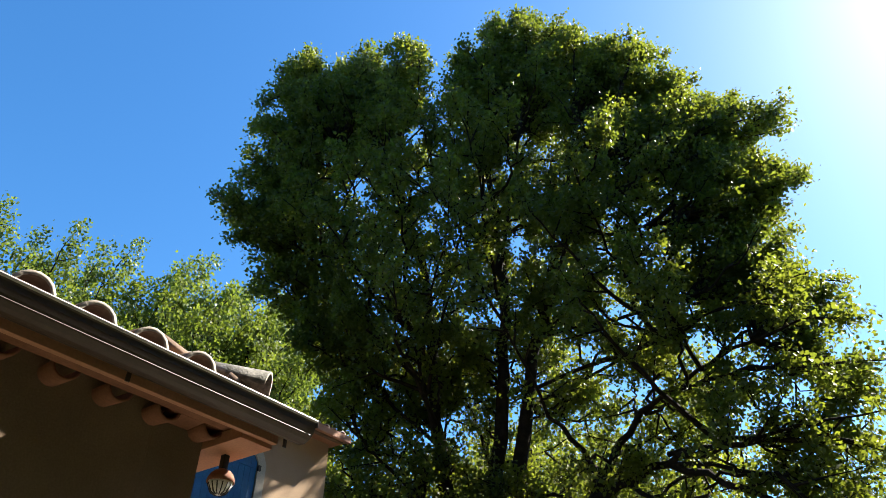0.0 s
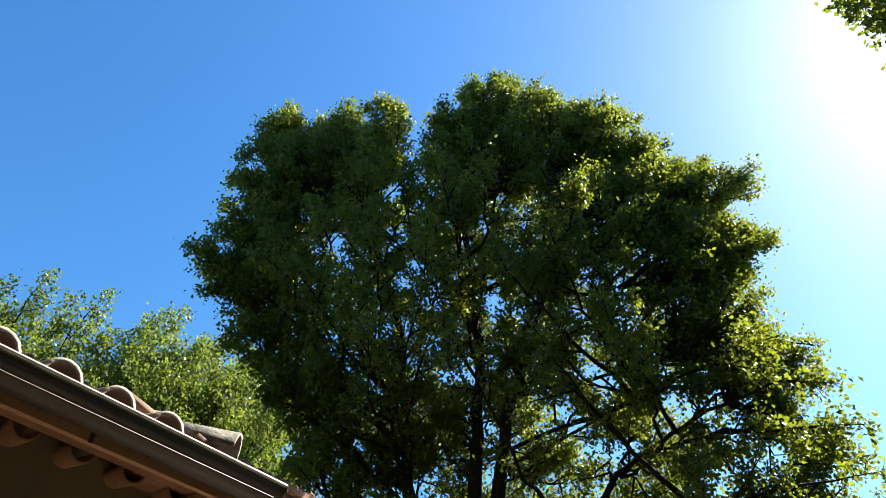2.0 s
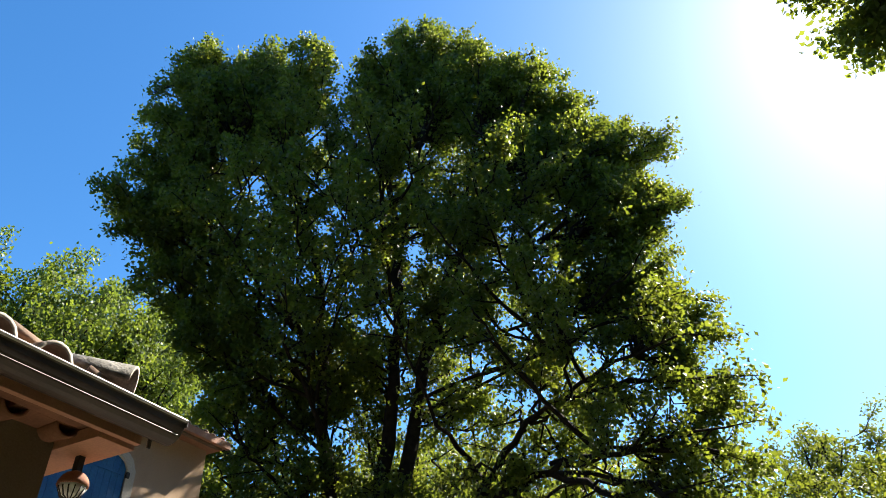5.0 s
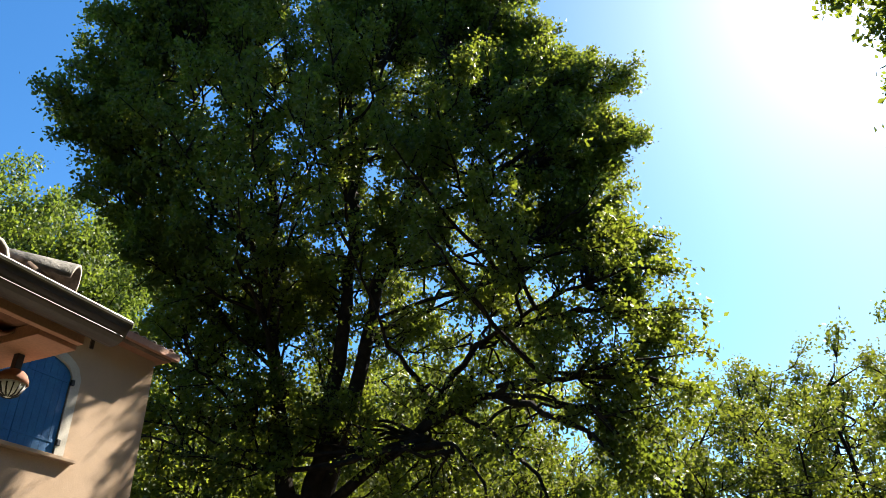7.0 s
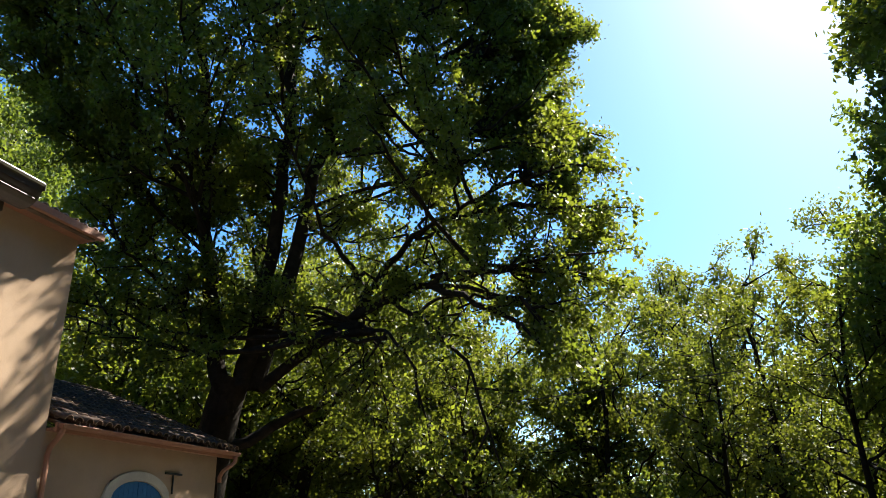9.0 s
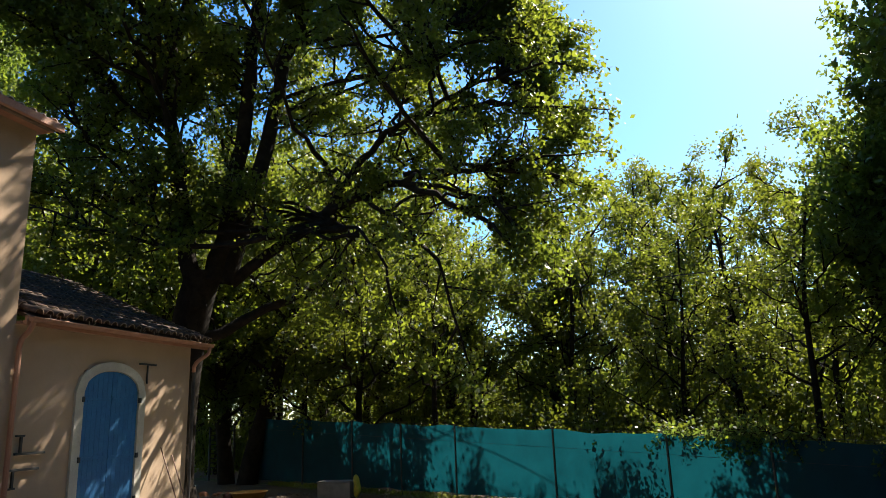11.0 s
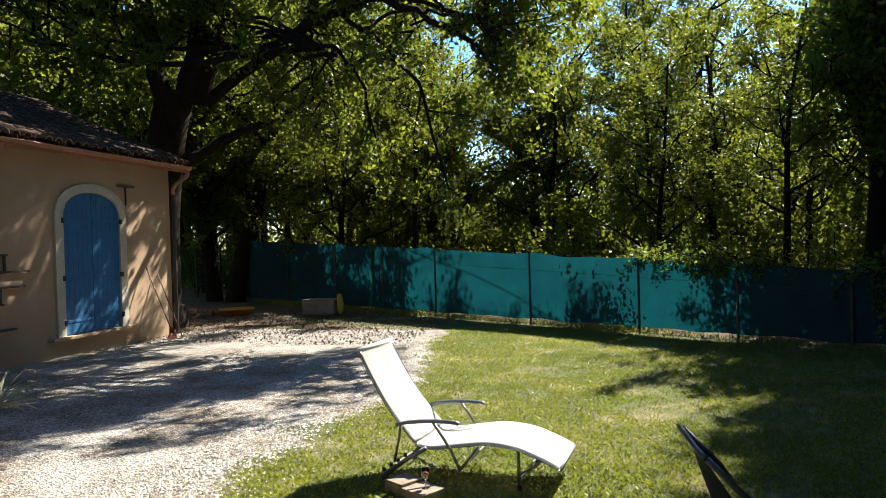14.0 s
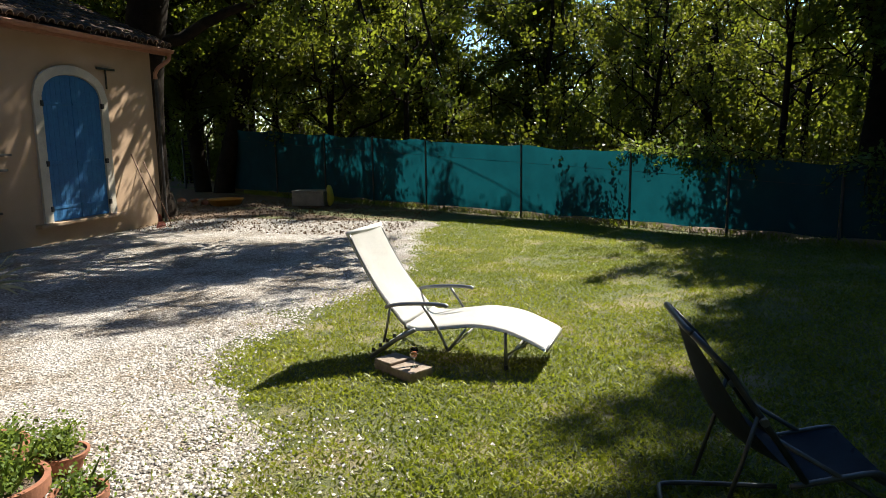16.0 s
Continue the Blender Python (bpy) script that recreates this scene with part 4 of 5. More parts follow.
def dense_tree(name, base, top, centre, radii, limbs, label, extra=(), leaves=60, size=0.19, leaf=None, scatter=0.16):
    """A full-crowned tree: limbs from the trunk to points spread through an oval crown."""
    ob = thing(name, base, label, "tree")
    b, w = V(*base), Wood(fine=False)
    trunk = smooth_line([V(0, 0, -0.3), (V(*top) - b) * 0.5 + V(0.2, 0.1, 0), V(*top) - b], 8)
    w.limb(trunk, 0.32, 0.06, 10)
    ends = []
    for k in range(limbs):
        d = Vector(rng.normal(size=3)).normalized() * rng.uniform(0.6, 1.0)
        ends.append(V(*centre) + V(d.x * radii[0], d.y * radii[1], d.z * radii[2]) - b)
    for e in ends + [V(*q) - b for q in extra]:
        p = min(trunk, key=lambda q: (q - e * 0.75).length)
        w.grow([p, p.lerp(e, 0.5) + V(0, 0, 0.3), e], 0.08, 0.02, step=0.6, reach=1.7, leaves=leaves, spread=scatter, start=0.25)
    w.finish(ob, leaf or M_OAK, size)
    return ob


def right_tree():
    dense_tree("garden_tree", (8.6, 11.0, 0), (8.3, 10.9, 11.5), (8.5, 10.8, 9.2), (3.2, 2.8, 3.8), 24, "tall leafy tree that shades the lawn's edge",
               ((4.6, 10.0, 6.6), (4.6, 9.8, 8.2), (4.5, 9.6, 9.6), (4.4, 9.4, 11.2), (3.6, 8.9, 11.8), (3.4, 9.1, 12.6), (4.2, 8.6, 11.6), (5.0, 8.8, 11.9), (4.6, 9.4, 13.2)), 84, 0.125)
    dense_tree("garden_tree", (8.0, 13.0, 0), (7.8, 12.9, 12.0), (7.75, 12.8, 9.0), (2.65, 2.8, 4.2), 60, "dense leafy tree behind the netting fence", (), 34, 0.15, M_WOOD_LEAF)
    dense_tree("garden_tree", (10.1, 17.8, 0), (9.9, 17.6, 16.0), (9.85, 17.5, 13.6), (2.9, 2.8, 3.6), 50, "tall dense leafy tree behind the netting fence",
               ((6.9, 17.0, 14.0), (7.0, 16.8, 13.0), (7.2, 17.4, 15.2)), 44, 0.15)
    dense_tree("garden_tree", (6.6, 10.6, 0), (6.2, 10.6, 8.0), (6.1, 10.5, 6.6), (1.5, 1.4, 2.2), 26, "young dense leafy tree at the lawn's edge", ((4.9, 9.0, 7.6), (4.6, 9.4, 6.2), (4.6, 9.6, 5.0)), 60, 0.15)
    # the next two carry the leaf tinted as sunlit, to look brighter
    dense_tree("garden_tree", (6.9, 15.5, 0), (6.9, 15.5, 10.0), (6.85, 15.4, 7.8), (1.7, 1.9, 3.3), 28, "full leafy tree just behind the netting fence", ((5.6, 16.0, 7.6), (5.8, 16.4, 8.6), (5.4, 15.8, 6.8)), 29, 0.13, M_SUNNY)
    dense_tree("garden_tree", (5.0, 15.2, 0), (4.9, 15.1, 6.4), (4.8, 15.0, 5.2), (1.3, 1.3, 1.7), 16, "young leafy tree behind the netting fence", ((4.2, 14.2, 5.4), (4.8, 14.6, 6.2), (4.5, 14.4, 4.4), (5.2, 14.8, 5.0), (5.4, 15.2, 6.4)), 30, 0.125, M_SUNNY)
    # added beyond the right edge of the view
    dense_tree("garden_tree", (12.6, 12.6, 0), (12.6, 12.6, 12.0), (12.6, 12.6, 9.0), (3.4, 3.0, 4.2), 26, "dense leafy tree added out of view at the edge of the wood")


second_oak()
right_tree()
# the sun on these crowns is partly in the lightened leaf colour
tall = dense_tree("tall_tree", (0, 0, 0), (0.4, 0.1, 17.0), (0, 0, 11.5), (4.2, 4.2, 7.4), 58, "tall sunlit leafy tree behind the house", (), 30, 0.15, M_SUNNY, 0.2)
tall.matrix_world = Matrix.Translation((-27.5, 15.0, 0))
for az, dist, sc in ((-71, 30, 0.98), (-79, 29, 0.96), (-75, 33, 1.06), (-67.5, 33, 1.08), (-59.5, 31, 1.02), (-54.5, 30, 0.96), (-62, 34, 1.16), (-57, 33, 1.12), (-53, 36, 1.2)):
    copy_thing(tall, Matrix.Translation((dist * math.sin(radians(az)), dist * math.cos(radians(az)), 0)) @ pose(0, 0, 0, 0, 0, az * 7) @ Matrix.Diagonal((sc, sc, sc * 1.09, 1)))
shady = dense_tree("shady_tree", (0, 0, 0), (0.4, -0.2, 9.5), (0, 0, 6.2), (3.2, 3.2, 5.0), 32, "dark dense leafy tree in the wood", (), 24, 0.15, M_OAK, 0.17)
shady.matrix_world = Matrix.Translation((-16.4, 19.5, 0))
for x, y, sc in ((-20.5, 21.5, 1.1), (-14.2, 25.0, 1.15), (-24.5, 24.0, 1.3), (-6.2, 24.2, 0.85), (-2.6, 25.5, 0.8), (-9.0, 26.0, 0.9), (-14.4, 17.8, 0.92), (-12.8, 20.6, 0.9)):
    copy_thing(shady, Matrix.Translation((x, y, 0)) @ pose(0, 0, 0, 0, 0, x * 40) @ Matrix.Diagonal((sc, sc, sc, 1)))
# added out of view on the right, to hold sky light off the lawn
for x, y, sc in ((14.0, 8.5, 1.3), (15.5, 4.5, 1.4), (12.6, 4.4, 1.2), (17.0, 12.5, 1.5), (15.0, 16.5, 1.5), (15.0, -0.5, 1.4), (13.0, 0.5, 1.2), (11.5, 7.4, 1.15), (14.5, -4.5, 1.4)):
    stand(1, x, y, sc)["label"] = "added unseen tree that blocks sky light beside the lawn"

for x, y, sc, k in ((0.4, 32.5, 1.22, 0), (2.2, 32.0, 1.22, 2), (3.7, 31.5, 1.38, 1), (1.4, 34.5, 1.36, 0)):
    stand(k, x, y, sc)
# trees out of view, added behind and beside the garden to block sky light
back = dense_tree("back_tree", (0, 0, 0), (0.3, 0.1, 13.0), (0, 0, 8.6), (4.0, 4.0, 7.2), 60, "added unseen tree that blocks sky light round the garden", (), 9, 0.42, None, 0.3)
tagged(back, group="trees round the garden")
back.matrix_world = Matrix.Translation((9.8, 4.6, 0))
for az, dist, sc in ((50, 10.3, 0.82), (66, 7.6, 0.72), (88, 10.5, 1.1), (112, 10.0, 1.15), (135, 10.5, 1.1), (158, 10.0, 1.15), (181, 9.5, 1.1), (204, 10.5, 1.15), (76, 16.0, 1.3), (100, 16.5, 1.35), (124, 16.0, 1.3), (147, 16.5, 1.35), (170, 16.0, 1.3), (193, 16.5, 1.3)):
    copy_thing(back, Matrix.Translation((dist * math.sin(radians(az)), dist * math.cos(radians(az)), 0)) @ pose(0, 0, 0, 0, 0, az * 7) @ Matrix.Diagonal((sc, sc, sc, 1)))


# ---- undergrowth ----
def bush(name, r, h, label, size=0.09, count=26, mat=None):
    ob = thing(name, (0, 0, 0), label, "bush", "undergrowth bushes")
    w = Wood(fine=False)
    for k in range(count):
        a, q = rng.uniform(0, 6.283), rng.uniform(0.1, 1.0)
        end = V(math.cos(a) * r * q, math.sin(a) * r * q, h * rng.uniform(0.45, 1.0) * (1.1 - 0.45 * q))
        w.branch(V(math.cos(a) * 0.15 * r, math.sin(a) * 0.15 * r, 0), end.normalized(), end.length, 16, 0.12, 6, 0.02)
    w.finish(ob, mat or M_BUSH, size, "stem", "foliage")
    return ob


bushes = [bush("bush", 1.2, 1.9, "dark green bush in the undergrowth behind the fence", 0.11, mat=M_OAK), bush("bush", 1.5, 2.7, "tall loose bush in the undergrowth", 0.125, 32, M_WOOD_LEAF)]
x = -20.0
while x < 14:
    for off in (2.0, 4.8, 8.5, 14.0, 22.0, 32.0):
        if random.random() < 0.72:
            k = random.randrange(2)
            sc = random.uniform(0.7, 1.15) * (3.2 if off > 30 else 2.4 if off > 20 else 1.6 if off > 13 else 0.75 if off < 3 else 1)
            xx = x + random.uniform(-0.7, 0.7)
            if xx < -10.2 and off < 2 and xx > -15:
                continue
            copy_thing(bushes[k], Matrix.Translation((xx, fence_y(xx) + off + random.uniform(-0.2, 0.8), -0.05)) @ pose(0, 0, 0, 0, 0, random.uniform(0, 360)) @ Matrix.Diagonal((sc, sc, sc * random.uniform(0.8, 1.1), 1)))
    x += random.uniform(1.4, 2.2)
bushes[0].matrix_world = Matrix.Translation((-16, fence_y(-16) + 1.5, -0.05))
bushes[1].matrix_world = Matrix.Translation((15.5, fence_y(15.5) + 2.0, -0.05))


def creeper(x0, x1, amount, low, label):
    """Climbing leaves that hang over the top of the netting."""
    ob = thing("climbing_plant", ((x0 + x1) / 2, fence_y((x0 + x1) / 2), 0), label, "climbing plant")
    b = ob.matrix_world.translation
    w = Wood()
    for k in range(amount):
        xx = rng.uniform(x0, x1)
        top = V(xx, fence_y(xx) + rng.uniform(-0.10, 0.12), 1.40 - 0.052 * xx + rng.uniform(-0.05, 0.12)) - b
        w.spray(top, V(rng.uniform(-0.7, 0.7), rng.uniform(-0.5, 0.1), rng.uniform(-1.0, 0.35)).normalized(), rng.uniform(0.15, low), 20, 0.05)
    w.finish(ob, M_BUSH, 0.075, "stem", "foliage", 0.6)


creeper(0.5, 2.3, 60, 0.55, "pale-leaved creeper hanging over the netting fence")
creeper(3.5, 5.2, 90, 1.1, "leafy creeper covering the end of the netting fence")


# ---- lawn and gravel ----
def blades(name, pts, height, label, mat, width=0.0125):
    """Grass: one bent blade a point."""
    n = len(pts)
    a = rng.uniform(0, 2 * np.pi, n)
    h = height * rng.uniform(0.5, 1.4, n)
    lean = rng.normal(size=(n, 2)) * 0.8
    side = np.stack([np.cos(a), np.sin(a), np.zeros(n)], 1) * (width * rng.uniform(0.7, 1.4, n))[:, None]
    tip = np.stack([lean[:, 0] * h, lean[:, 1] * h, h], 1)
    mid = tip * np.array([0.35, 0.35, 0.6])
    p = np.asarray(pts)
    v = np.stack([p - side * 0.5, p + mid + side * 0.5, p + tip, p + mid - side * 0.5], 1)
    me = bpy.data.meshes.new(name)
    me.vertices.add(4 * n)
    me.vertices.foreach_set("co", v.astype(np.float32).ravel())
    me.loops.add(4 * n)
    me.loops.foreach_set("vertex_index", np.arange(4 * n, dtype=np.int32))
    me.polygons.add(n)
    me.polygons.foreach_set("loop_start", np.arange(0, 4 * n, 4, dtype=np.int32))
    me.update(calc_edges=True)
    me.materials.append(mat)
    return tagged(new(name, me), label, "grass", kind="stuff")


def ground_z(x, y):
    return relief(x, y) - 0.03


def lawn_points(count, x0, x1, y0, y1, near):
    """Scattered points on the lawn, thinner on worn patches and over the gravel."""
    out = []
    while len(out) < count:
        y = y0 + (y1 - y0) * rng.random() ** near
        x = rng.uniform(x0, x1)
        e = gravel_edge(y) + 0.25 * noise.noise((y * 1.3, x * 1.3, 7))
        if y > fence_y(x) - 0.1:
            continue
        if x < e and rng.random() > 0.012 + (0.4 * math.exp((x - e) * 8.0) if y > 4.0 else 0.35 * math.exp((x - e) * 2.0)):
            continue
        if y < 4.0 and x < -1.0 and rng.random() < 0.45:
            continue
        worn = noise.noise((x * 0.9, y * 0.9, 3.1)) + 0.5 * noise.noise((x * 2.7, y * 2.7, 9))
        if worn > 0.32 and rng.random() > 0.4:
            continue
        out.append((x, y, ground_z(x, y)))
    return out


blades("lawn_grass", lawn_points(260000, -3.6, 6.0, 1.9, 14.0, 1.9), 0.024, "short bright green patchy lawn grass", M_GRASS)
blades("lawn_grass_behind", lawn_points(60000, -5.0, 8.0, -7.0, 1.9, 1.0), 0.028, "short green lawn grass near the house", M_GRASS, 0.018)
blades("rough_grass", [(x, fence_y(x) + rng.normal() * 0.16 - 0.1, -0.03) for x in rng.uniform(-11, 9, 5000)], 0.13, "longer unmown grass along the foot of the fence", M_GRASS, 0.012)


def pebbles(name, pts, size, mat, label):
    """Loose stones, each a small uneven octahedron."""
    n = len(pts)
    base = np.array([(1, 0, -0.3), (0, 1, -0.3), (-1, 0, -0.3), (0, -1, -0.3), (0.35, 0.2, 0.42), (-0.4, -0.2, 0.36)], float)
    s = (size * rng.uniform(0.5, 1.5, n))[:, None, None]
    v = base[None] * rng.uniform(0.6, 1.3, (n, 6, 1))
    a = rng.uniform(0, 6.283, n)
    c, sn = np.cos(a)[:, None], np.sin(a)[:, None]
    v = np.stack([v[..., 0] * c - v[..., 1] * sn, v[..., 0] * sn + v[..., 1] * c, v[..., 2] + 0.4 * v[..., 0] * rng.normal(size=(n, 1)) * 0.5], -1) * s + np.asarray(pts)[:, None]
    tri = np.array([(0, 1, 4), (1, 2, 4), (2, 5, 4), (2, 3, 5), (3, 4, 5), (3, 0, 4)])
    f = (tri[None] + 6 * np.arange(n)[:, None, None]).reshape(-1)
    me = bpy.data.meshes.new(name)
    me.vertices.add(6 * n)
    me.vertices.foreach_set("co", v.astype(np.float32).ravel())
    me.loops.add(18 * n)
    me.loops.foreach_set("vertex_index", f.astype(np.int32))
    me.polygons.add(6 * n)
    me.polygons.foreach_set("loop_start", np.arange(0, 18 * n, 3, dtype=np.int32))
    me.update(calc_edges=True)
    me.materials.append(mat)
    return tagged(new(name, me), label, "gravel", kind="stuff")


def gravel_points(count):
    out = []
    while len(out) < count:
        y = 2.0 + 11.5 * rng.random() ** 1.5
        x = -8.9 + 8.4 * rng.random() ** 0.8
        e = gravel_edge(y) + 0.3 * noise.noise((y * 1.9, x, 2))
        if x > e and rng.random() > (0.30 * math.exp((e - x) * 6.0) if y > 4.0 else 0.3 * math.exp((e - x) * 1.6)):
            continue
        out.append((x, y, ground_z(x, y) + (0.014 if x < e - 0.4 else 0.008)))
    return out


pebbles("loose_gravel", gravel_points(92000), 0.0115, M_PEBBLE, "loose pale crushed stones of the yard")
leaf_mesh("fallen_leaves", [(x, y, ground_z(x, y) + 0.028) for x, y in zip(rng.uniform(-11, -3.5, 5000), rng.uniform(11.5, 17.5, 5000))], 0.042, M_DRYLEAF, None, 0.0)
tagged(bpy.data.objects["fallen_leaves"], "brown fallen leaves scattered under the oak", "leaves", kind="stuff")


# ---- things in the yard ----
def tube(name, pts, r, mat, parent, label="", per=0, sides=8):
    return part(name, sweep(smooth_line(pts, per) if per else pts, r, sides), mat, parent, label, smooth=True)


def sun_lounger():
    """A reclining lounger: white mesh cloth between two bent rails, arm rests and folding legs. Head towards -x."""
    ob = thing("sun_lounger", pose(-1.2, 4.95, -0.01, 0, 0, -6.6), "white mesh reclining sun lounger with grey metal frame on the lawn", "sun lounger")
    wide = 0.58
    prof = smooth_line([(-0.71, 0, 0.95), (-0.63, 0, 0.79), (-0.50, 0, 0.57), (-0.36, 0, 0.39), (-0.24, 0, 0.265), (-0.12, 0, 0.245), (0.08, 0, 0.275), (0.30, 0, 0.305), (0.52, 0, 0.285), (0.70, 0, 0.225), (0.83, 0, 0.165)], 4)
    split = 17
    for name, line in (("backrest_cloth", prof[:split]), ("seat_cloth", prof[split - 1:])):
        bm = bmesh.new()
        n = 8
        rows = []
        for p in line:
            rows.append([bm.verts.new((p.x, y, p.z + z)) for y, z in ((-0.020, -0.004), (-0.015, 0.013), (0.0, 0.020), (0.12, 0.014), (0.29, 0.008), (wide - 0.12, 0.014), (wide, 0.020), (wide + 0.015, 0.013), (wide + 0.020, -0.004))])
        for a, b in zip(rows, rows[1:]):
            for k in range(n):
                bm.faces.new((a[k], a[k + 1], b[k + 1], b[k]))
        bmesh.ops.solidify(bm, geom=list(bm.faces), thickness=0.004)
        part(name, bm, M_CLOTH, ob, "taut white mesh cloth", smooth=True)
    for y in (0.0, wide):
        tube("back_rail", [p + V(0, y, 0) for p in prof[:split]], 0.014, M_ALU, ob)
        tube("seat_rail", [p + V(0, y, 0) for p in prof[split - 1:]], 0.014, M_ALU, ob)
        s = -1 if y == 0 else 1
        yy = y + 0.035 * s
        arm = part("armrest", sweep(smooth_line([(-0.40, yy, 0.405), (-0.30, yy, 0.435), (-0.10, yy, 0.455), (0.07, yy, 0.455), (0.10, yy, 0.44)], 4), 0.017, 8, flat=0.6), M_ALU, ob, smooth=True)
        tube("arm_strut", [(-0.10, yy, 0.445), (0.02, yy, 0.27), (0.10, yy, 0.11)], 0.011, M_ALU, ob, per=3)
        tube("strut_brace", [(0.10, yy, 0.11), (0.24, yy, 0.285)], 0.010, M_ALU, ob)
        tube("back_strut", [(-0.36, yy, 0.41), (-0.38, yy, 0.30), (-0.42, yy, 0.13)], 0.010, M_ALU, ob)
        leg = tube("rear_leg", [(-0.16, yy, 0.25), (-0.30, yy, 0.17), (-0.53, yy, 0.005)], 0.017, M_ALU, ob)
        for k in range(4):
            p = V(-0.33, yy, 0.16).lerp(V(-0.53, yy, 0.02), k / 3.4)
            part("notch", box(p + V(-0.012, -0.010, 0.012), p + V(0.010, 0.010, 0.040), 0.003), M_IRON, leg)
        leg = tube("front_leg", [(0.53, y, 0.285), (0.535, y, 0.0)], 0.013, M_ALU, ob)
        part("rubber_foot", sweep([(0.535, y, -0.01), (0.536, y, 0.03)], 0.017, 8), M_IRON, leg)
        tube("leg_brace", [(0.53, y, 0.10), (0.70, y, 0.215)], 0.008, M_ALU, ob)
    tube("head_sleeve", [(-0.71, -0.014, 0.955), (-0.71, wide + 0.014, 0.955)], 0.019, M_CLOTH, ob, "white cloth sleeve")
    tube("cross_bar", [(0.83, 0, 0.165), (0.83, wide, 0.165)], 0.014, M_ALU, ob)
    tube("cross_bar", [(0.535, 0, 0.06), (0.535, wide, 0.06)], 0.010, M_ALU, ob)
    tube("cross_bar", [(-0.53, -0.035, 0.015), (-0.53, wide + 0.035, 0.015)], 0.012, M_ALU, ob)
    tube("cross_bar", [(0.10, -0.035, 0.11), (0.10, wide + 0.035, 0.11)], 0.010, M_ALU, ob)
    return ob


sun_lounger()


def block():
    """A low concrete channel block, with a raised half."""
    ob = thing("concrete_block", pose(-1.40, 4.72, -0.03, 0, 0, -33), "weathered grey concrete block used as side table on grass", "block")
    bm = box((-0.205, -0.105, 0), (0.205, 0.105, 0.070), 0.008)
    part("slab", bm, M_BLOCK, ob)
    part("raised_half", box((-0.203, -0.103, 0.0705), (-0.02, 0.103, 0.092), 0.008), M_BLOCK, ob)
    return ob


block()
glass = thing("wine_glass", Matrix.Translation((-1.30, 4.67, 0.041)) @ Matrix.Diagonal((0.8, 0.8, 0.8, 1)), "stemmed wine glass half full of rose on the block", "glass")
part("bowl", lathe([(0.004, 0.0), (0.034, 0.002), (0.034, 0.005), (0.005, 0.010), (0.0045, 0.07), (0.022, 0.085), (0.037, 0.115), (0.038, 0.14), (0.032, 0.175), (0.0305, 0.175), (0.036, 0.14), (0.035, 0.117), (0.020, 0.088), (0.001, 0.080)], 20), M_GLASS, glass, smooth=True)
part("wine", lathe([(0.001, 0.0815), (0.0195, 0.0895), (0.0342, 0.1185), (0.035, 0.135), (0.001, 0.1352)], 20), M_WINE, glass, "rose wine", smooth=True)


def folding_chair():
    """A dark folding recliner, its sling hanging between two tubes; it faces +x."""
    ob = thing("folding_chair", pose(0.6, 3.1, 0, 0, 0, 6), "dark blue folding recliner chair with sagging sling in shade", "chair")
    o = V(0.6, 3.1, 0)
    for y in (2.9, 3.35):
        tube("back_tube", [V(0.33, y, 0.885) - o, V(0.48, y, 0.73) - o, V(0.62, y, 0.53) - o, V(0.80, y, 0.27) - o], 0.014, M_PALE_IRON, ob)
        tube("seat_tube", [V(0.74, y, 0.25) - o, V(0.90, y, 0.29) - o, V(1.06, y, 0.325) - o, V(1.10, y, 0.30) - o], 0.013, M_PALE_IRON, ob, per=3)
        tube("rear_leg", [V(0.60, y, 0.55) - o, V(0.55, y, 0.35) - o, V(0.47, y, 0.06) - o], 0.010, M_PALE_IRON, ob)
        tube("front_leg", [V(1.40, y, 0.01) - o, V(1.10, y, 0.20) - o, V(0.66, y, 0.46) - o], 0.011, M_PALE_IRON, ob)
        part("knob", sweep([V(0.62, y - 0.03, 0.53) - o, V(0.62, y + 0.03, 0.53) - o], 0.018, 8), M_ALU, ob)
    tube("head_bar", [V(0.33, 2.9, 0.885) - o, V(0.31, 2.95, 0.90) - o, V(0.31, 3.3, 0.90) - o, V(0.33, 3.35, 0.885) - o], 0.014, M_PALE_IRON, ob, per=3)
    tube("ground_bar", [V(0.72, 2.9, 0.02) - o, V(0.38, 2.9, 0.015) - o, V(0.30, 2.98, 0.015) - o, V(0.30, 3.27, 0.015) - o, V(0.38, 3.35, 0.015) - o, V(0.85, 3.35, 0.02) - o], 0.012, M_PALE_IRON, ob, per=4)
    for name, ends, sag in (("backrest", [(0.33, 0.875), (0.47, 0.72), (0.60, 0.54), (0.72, 0.38), (0.80, 0.28)], 0.15), ("seat", [(0.78, 0.28), (0.88, 0.295), (0.98, 0.315), (1.08, 0.33)], 0.03)):
        bm = bmesh.new()
        rows, n = [], 8
        line = smooth_line([(a, 0, b) for a, b in ends], 3)
        for i, p in enumerate(line):
            u = math.sin(math.pi * i / (len(line) - 1))
            nrm = V(-0.75, 0, -0.5) if name == "backrest" else V(0, 0, -1)
            rows.append([bm.verts.new(p + V(0, 2.905 + 0.44 * k / n, 0) - o + nrm * (sag * u * (0.35 + 0.65 * math.sin(math.pi * k / n)))) for k in range(n + 1)])
        for a, b in zip(rows, rows[1:]):
            for k in range(n):
                bm.faces.new((a[k], a[k + 1], b[k + 1], b[k]))
        bmesh.ops.solidify(bm, geom=list(bm.faces), thickness=0.005)
        part(name, bm, M_BLUECLOTH, ob, "dark blue cloth", smooth=True)


folding_chair()


